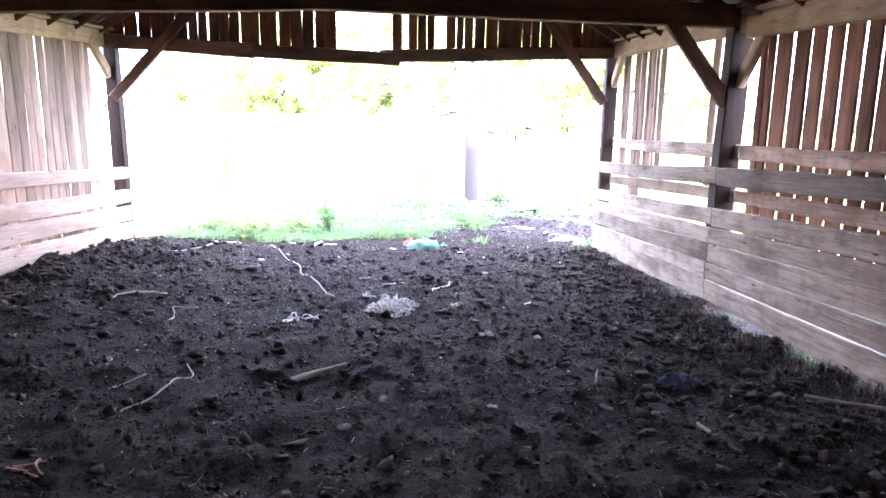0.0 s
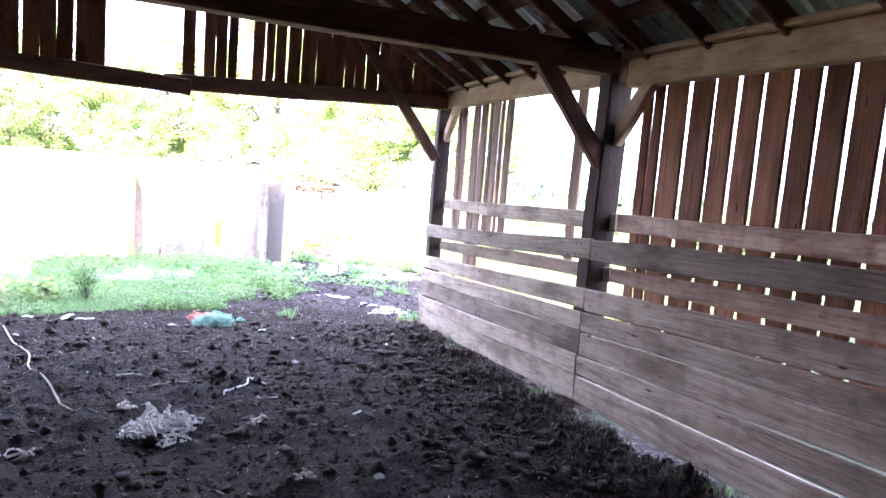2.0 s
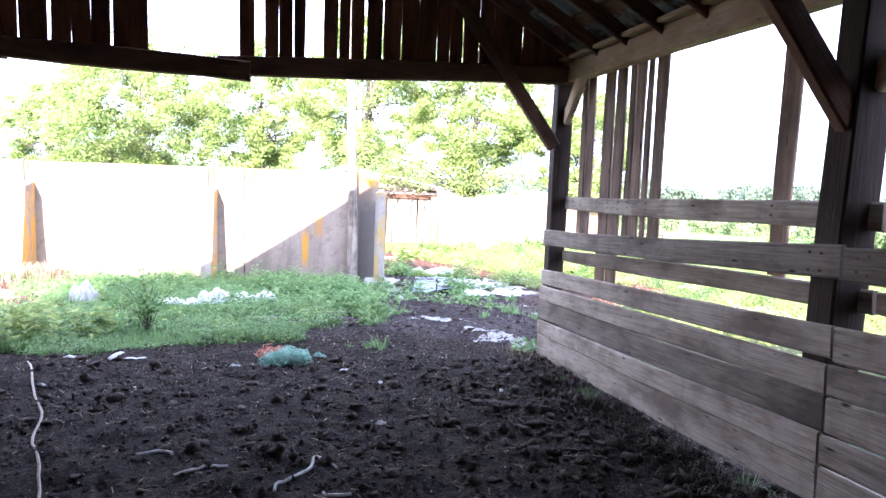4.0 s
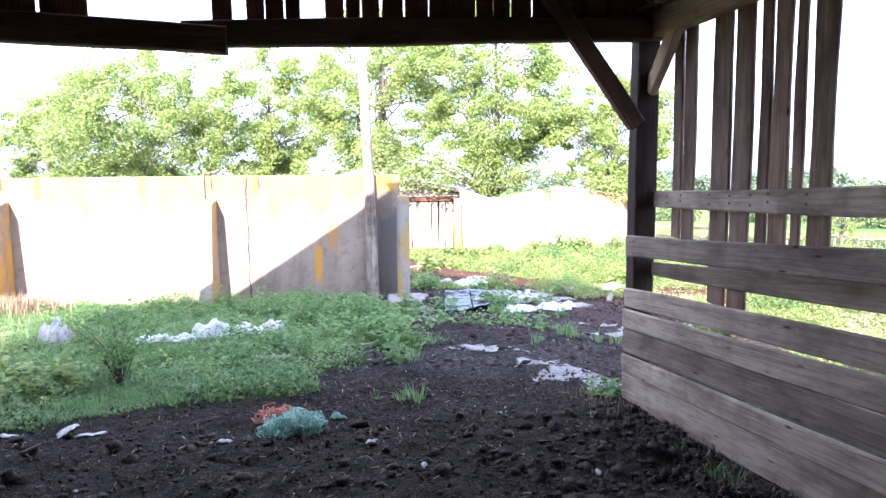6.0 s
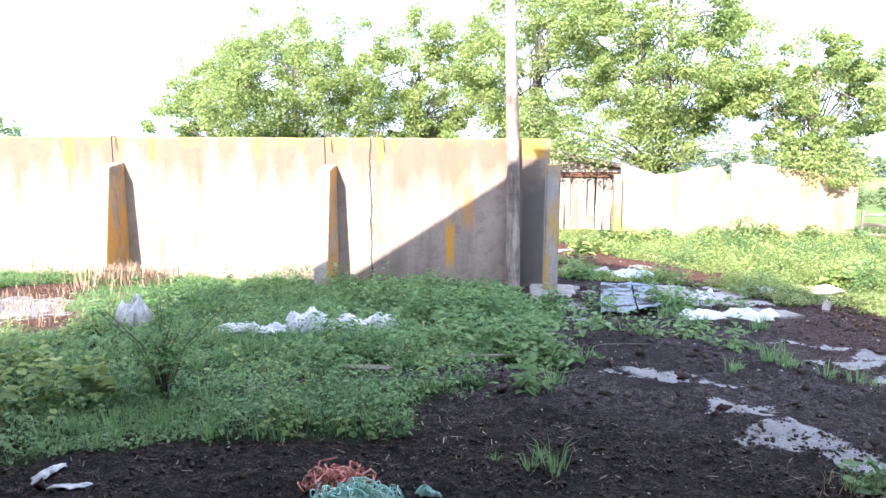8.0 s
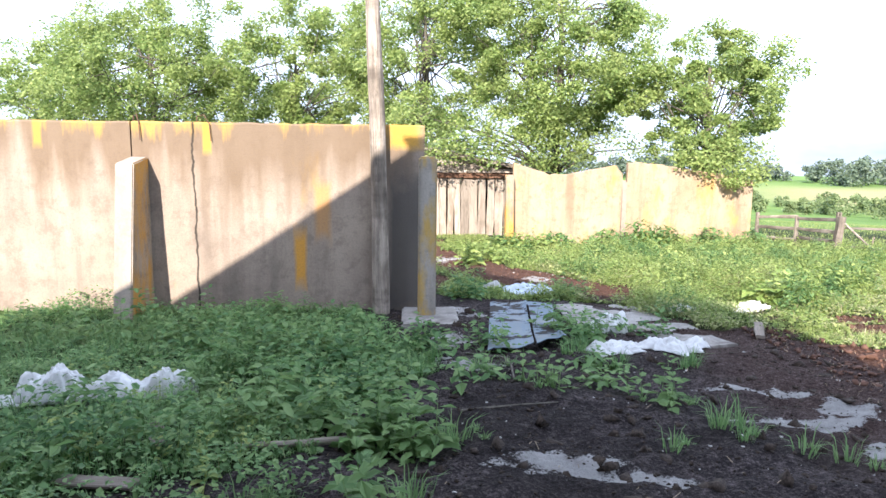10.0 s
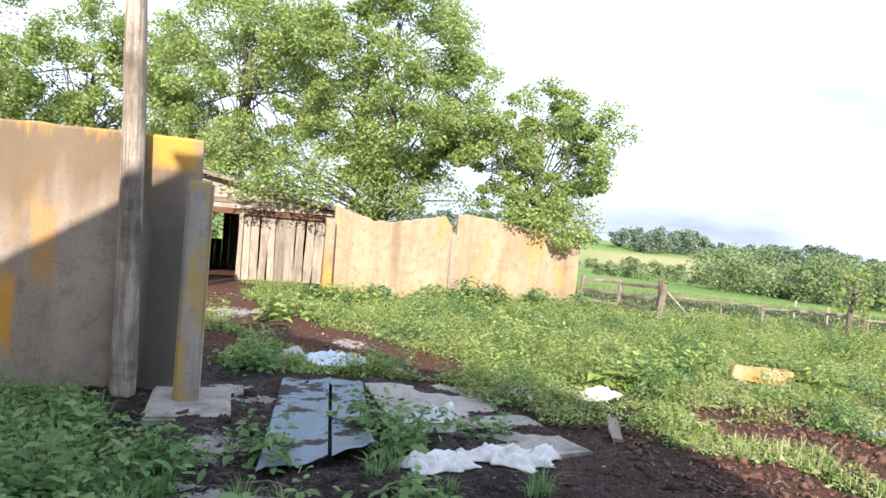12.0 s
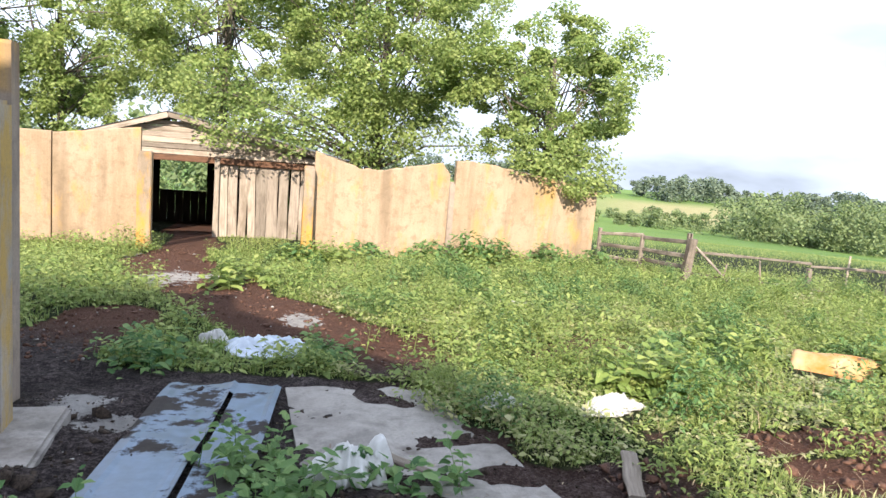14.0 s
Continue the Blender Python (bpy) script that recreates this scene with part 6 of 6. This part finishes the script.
def straws(n, seed, x0, x1, y0, y1, name, label):
    g = np.random.default_rng(seed)
    x, y = g.uniform(x0, x1, n), g.uniform(y0, y1, n)
    keep = turf_at(x, y) < 0.6
    x, y = x[keep], y[keep]
    n = len(x)
    az, L, w = g.random(n) * 2 * math.pi, 0.012 + 0.055 * g.random(n) ** 3, 0.001 + 0.002 * g.random(n)
    x2, y2 = x + np.cos(az) * L, y + np.sin(az) * L
    s = np.stack([-np.sin(az) * w, np.cos(az) * w, np.zeros(n)], 1)
    a = np.stack([x, y, ground_z(x, y) + 0.012], 1)
    b = np.stack([x2, y2, ground_z(x2, y2) + 0.012 + 0.02 * g.random(n)], 1)
    v = np.stack([a - s, a + s, b + s, b - s], 1).reshape(-1, 3)
    i = np.arange(n) * 4
    tagged(new(name, big_mesh(name, v, np.stack([i, i + 1, i + 2, i + 3], 1), M_STRAW)), label, "straw", kind="stuff")


straws(4200, 71, -4.6, 2.5, 0.6, 11.5, "straw", "short broken straw trodden into the dung floor")
straws(1400, 76, 3.8, 7.0, 13.2, 16.6, "straw", "dry stalks strewn over the torn red soil")
straws(260, 72, 0.0, 4.6, 10.5, 17.5, "straw", "broken straw on the trodden yard soil")

for a, b, w, label in (((4.0, 15.55), (4.2, 16.0), 0.09, "short grey board lying on the soil"), ((3.32, 15.75), (2.9, 16.35), 0.07, "weathered wooden stick lying on the slab"), ((-0.2, 12.9), (0.75, 13.1), 0.05, "grey stick lying in the trodden grass")):
    za, zb = ground_height(*a) + 0.03, ground_height(*b) + 0.04
    tagged(board("plank", (*a, za), (*b, zb), w, 0.03, (b[1] - a[1], a[0] - b[0], 0), M_POLE, None), label, "plank")

for bx, by, a, b, w in ((-1.68, 10.2, 0.09, 0.03, 0.3), (-1.89, 10.34, 0.08, 0.035, 1.0), (-0.73, 9.91, 0.05, 0.035, 0.2), (-2.24, 10.24, 0.07, 0.03, 0.1), (0.25, 9.8, 0.04, 0.03, 0.5)):
    crumple("plastic_scrap", bx, by, a, b, 0.014, int(bx * -70), M_FILM, "torn scrap of white film at the grass's edge", "plastic scrap", w)
g_bits = random.Random(77)
for k in range(15):
    bx, by = g_bits.uniform(-2.6, 1.6), g_bits.uniform(3.2, 9.6)
    crumple("plastic_scrap", bx, by, g_bits.uniform(0.025, 0.06), g_bits.uniform(0.015, 0.03), 0.012, 100 + k, M_PLASTIC, "small torn scrap of pale film on the dung floor", "plastic scrap", g_bits.uniform(0, 3))

g_fence = random.Random(9)
for k in range(9):
    f = k / 8
    x, y = 10.4 + 3.2 * f + g_fence.uniform(-0.1, 0.1), 24.5 - 4.1 * f + g_fence.uniform(-0.1, 0.1)
    z = float(plain_z(x, y))
    board("stake", (x, y, z - 0.1), (x + g_fence.uniform(-0.12, 0.12), y, z + g_fence.uniform(0.4, 0.85)), 0.035, 0.03, ACROSS, M_POLE, fence, 0.003)
board("strut", (10.75, 23.6, float(plain_z(10.75, 23.6))), (10.38, 24.5, float(plain_z(10.38, 24.5)) + 0.75), 0.04, 0.04, UP, M_OLDPOLE, fence, 0.003)
board("post", (10.3, 24.5, -2.0), (10.33, 24.5, -0.92), 0.15, 0.14, ACROSS, M_OLDPOLE, fence, 0.02)

bush = tagged(empty("weed_bush", (-1.95, 11.65, ground_height(-1.95, 11.65))), "tall spindly weed bush with thin branching stems", "weed")
g_bush = random.Random(31)
tips = []
for k in range(22):
    az, reach = g_bush.uniform(0, 6.28), g_bush.uniform(0.08, 0.42)
    b0 = Vector((-1.95, 11.65, ground_height(-1.95, 11.65) - 0.02))
    tip = b0 + Vector((reach * math.cos(az), reach * math.sin(az), g_bush.uniform(0.35, 0.72)))
    mid = b0.lerp(tip, 0.5) + Vector((-0.04 * math.cos(az), -0.04 * math.sin(az), 0.08))
    a, b = tube([b0, mid, tip], 0.006, 4, 0.35)
    part("stem", mesh_from("stem", a, b, M_BARK), bush)
    tips += [tuple(tip), tuple(mid.lerp(tip, 0.5)), tuple(mid)]
cv, cf = leaf_cloud(tips, [0.07] * len(tips), 16, 0.035, 91)
part("foliage", big_mesh("foliage", cv, cf, M_WEED), bush)

for k in range(14):
    bx, by, az, ln = g_bush.uniform(0.2, 1.7), g_bush.uniform(13.2, 15.8), g_bush.uniform(0, 3.1), g_bush.uniform(0.2, 0.7)
    ex, ey = bx + ln * math.cos(az), by + ln * math.sin(az)
    a, b = tube([(bx, by, ground_height(bx, by) + 0.01), ((bx + ex) / 2 + 0.03, (by + ey) / 2, ground_height((bx + ex) / 2, (by + ey) / 2) + 0.03), (ex, ey, ground_height(ex, ey) + 0.015)], 0.009, 5, 0.5)
    tagged(new("twig", mesh_from("twig", a, b, M_BARK)), "bare grey twig lying on the soil", "twig")
clods("red_clods", "red-brown clods torn up at the grass's edge", 2600, 66, 4.0, 6.8, 13.4, 16.4, 0.006, 0.04, plain_material("red_clod", (0.05, 0.025, 0.017), (0.15, 0.08, 0.055), 25, 0.95))
clods("stone_chips", "pale stones and grit on the red-brown path", 420, 67, -0.2, 4.0, 17.8, 27.0, 0.005, 0.022, M_PAD, 0, 0.2)

clods("red_crumbs", "red-brown crumbs over the trodden path", 5200, 68, -0.6, 4.4, 18.2, 27.0, 0.006, 0.03, bpy.data.materials["red_clod"])
for a, b in (((-1.6, -0.02), (0.25, 0.6)), ((0.25, 0.6), (4.4, -0.2))):
    board("verge_board", (a[0], 29.72, a[1]), (b[0], 29.72, b[1]), 0.12, 0.03, UP, M_POLE, shed, 0.004)
for a, b, w, label in (((1.4, 3.51), (1.39, 3.3), 0.022, "short pale stick on the dung floor"), ((0.97, 4.1), (1.04, 4.36), 0.016, "thin pale stick on the dung floor"), ((2.2, 3.95), (2.55, 3.6), 0.018, "long thin stick by the kick boards"),
                       ((-0.95, 12.55), (-0.52, 12.4), 0.1, "broken grey board lying in the grass"), ((-0.75, 13.3), (-0.6, 12.9), 0.08, "broken grey board lying in the grass")):
    tagged(board("plank", (*a, ground_height(*a) + 0.03), (*b, ground_height(*b) + 0.05), w, 0.02, (b[1] - a[1], a[0] - b[0], 0), M_POLE, None), label, "plank")
twine(((-1.94, 2.9), (-1.85, 2.8), (-1.78, 2.86), (-1.86, 2.95), (-1.95, 2.88)), "ring of orange twine on the dung floor", M_NET_RED, 0.007)
twine(((-2.0, 3.97), (-1.9, 4.15), (-2.05, 4.33)), "curled pale twine on the dung floor", rad=0.006)
twine(((-2.98, 6.06), (-2.78, 6.44), (-2.6, 6.5)), "pale orange twine on the heaped dung", M_TWINE, 0.01)
twine(((-2.3, 5.6), (-2.35, 5.9), (-2.2, 6.1)), "curled twine on the heaped dung", rad=0.007)
for x, y, r in ((2.6, 4.75, 0.14), (2.62, 4.5, 0.12), (2.42, 6.75, 0.08), (2.22, 8.8, 0.1), (2.14, 9.3, 0.08)):
    tufts(np.array([x, x - 0.05, x]), np.array([y, y + 0.06, y - 0.08]), 26, 0.1, 0.006, int(x * 100), M_GRASS, "grass_tuft", "green grass tuft at the foot of the boards")

M_LITTER = leaf_material("brown_bedding", (0.03, 0.021, 0.017), (0.075, 0.054, 0.043), (0.17, 0.13, 0.10), 0.05)
g_bed = np.random.default_rng(93)
y = g_bed.uniform(1.5, 9.6, 5200)
x = np.array([inner_x(v) for v in y]) - 0.03 - np.abs(g_bed.normal(size=len(y))) * 0.22
blades(x, y, np.full(len(x), 0.07), 0.006, 94, M_LITTER, "bedding", "matted brown bedding heaped along the kick boards")

# rusty wire ends on top of the concrete wall, and cords slung under the roof
for x, bend in ((-5.5, 0.05), (-2.3, 0.09), (-1.62, 0.16)):
    pts = [(x, 17.27, 0.72), (x + 0.01, 17.25, 0.86), (x + bend * 0.6, 17.22, 0.88), (x + bend, 17.18, 0.78), (x + bend * 1.1, 17.17, 0.6)]
    a, b = tube(pts, 0.006, 5)
    tagged(new("wire_end", mesh_from("wire_end", a, b, M_RUST)), "bent rusty wire end on the concrete wall's top", "wire")
for k, (p, q, sag) in enumerate((((0.3, 6.45, 2.62), (1.75, 6.05, 2.72), 0.2), ((0.9, 6.5, 2.55), (1.9, 5.6, 2.6), 0.12), ((-0.6, 6.4, 2.5), (0.6, 5.9, 3.0), 0.18))):
    pts = [Vector(p).lerp(Vector(q), f / 10) - Vector((0, 0, sag * 4 * (f / 10) * (1 - f / 10) + 0.02 * math.sin(f * 2 + k))) for f in range(11)]
    a, b = tube(pts, 0.006, 5)
    part("cord", mesh_from("cord", a, b, M_TWINE), barn, "pale cord slung under the rafters")
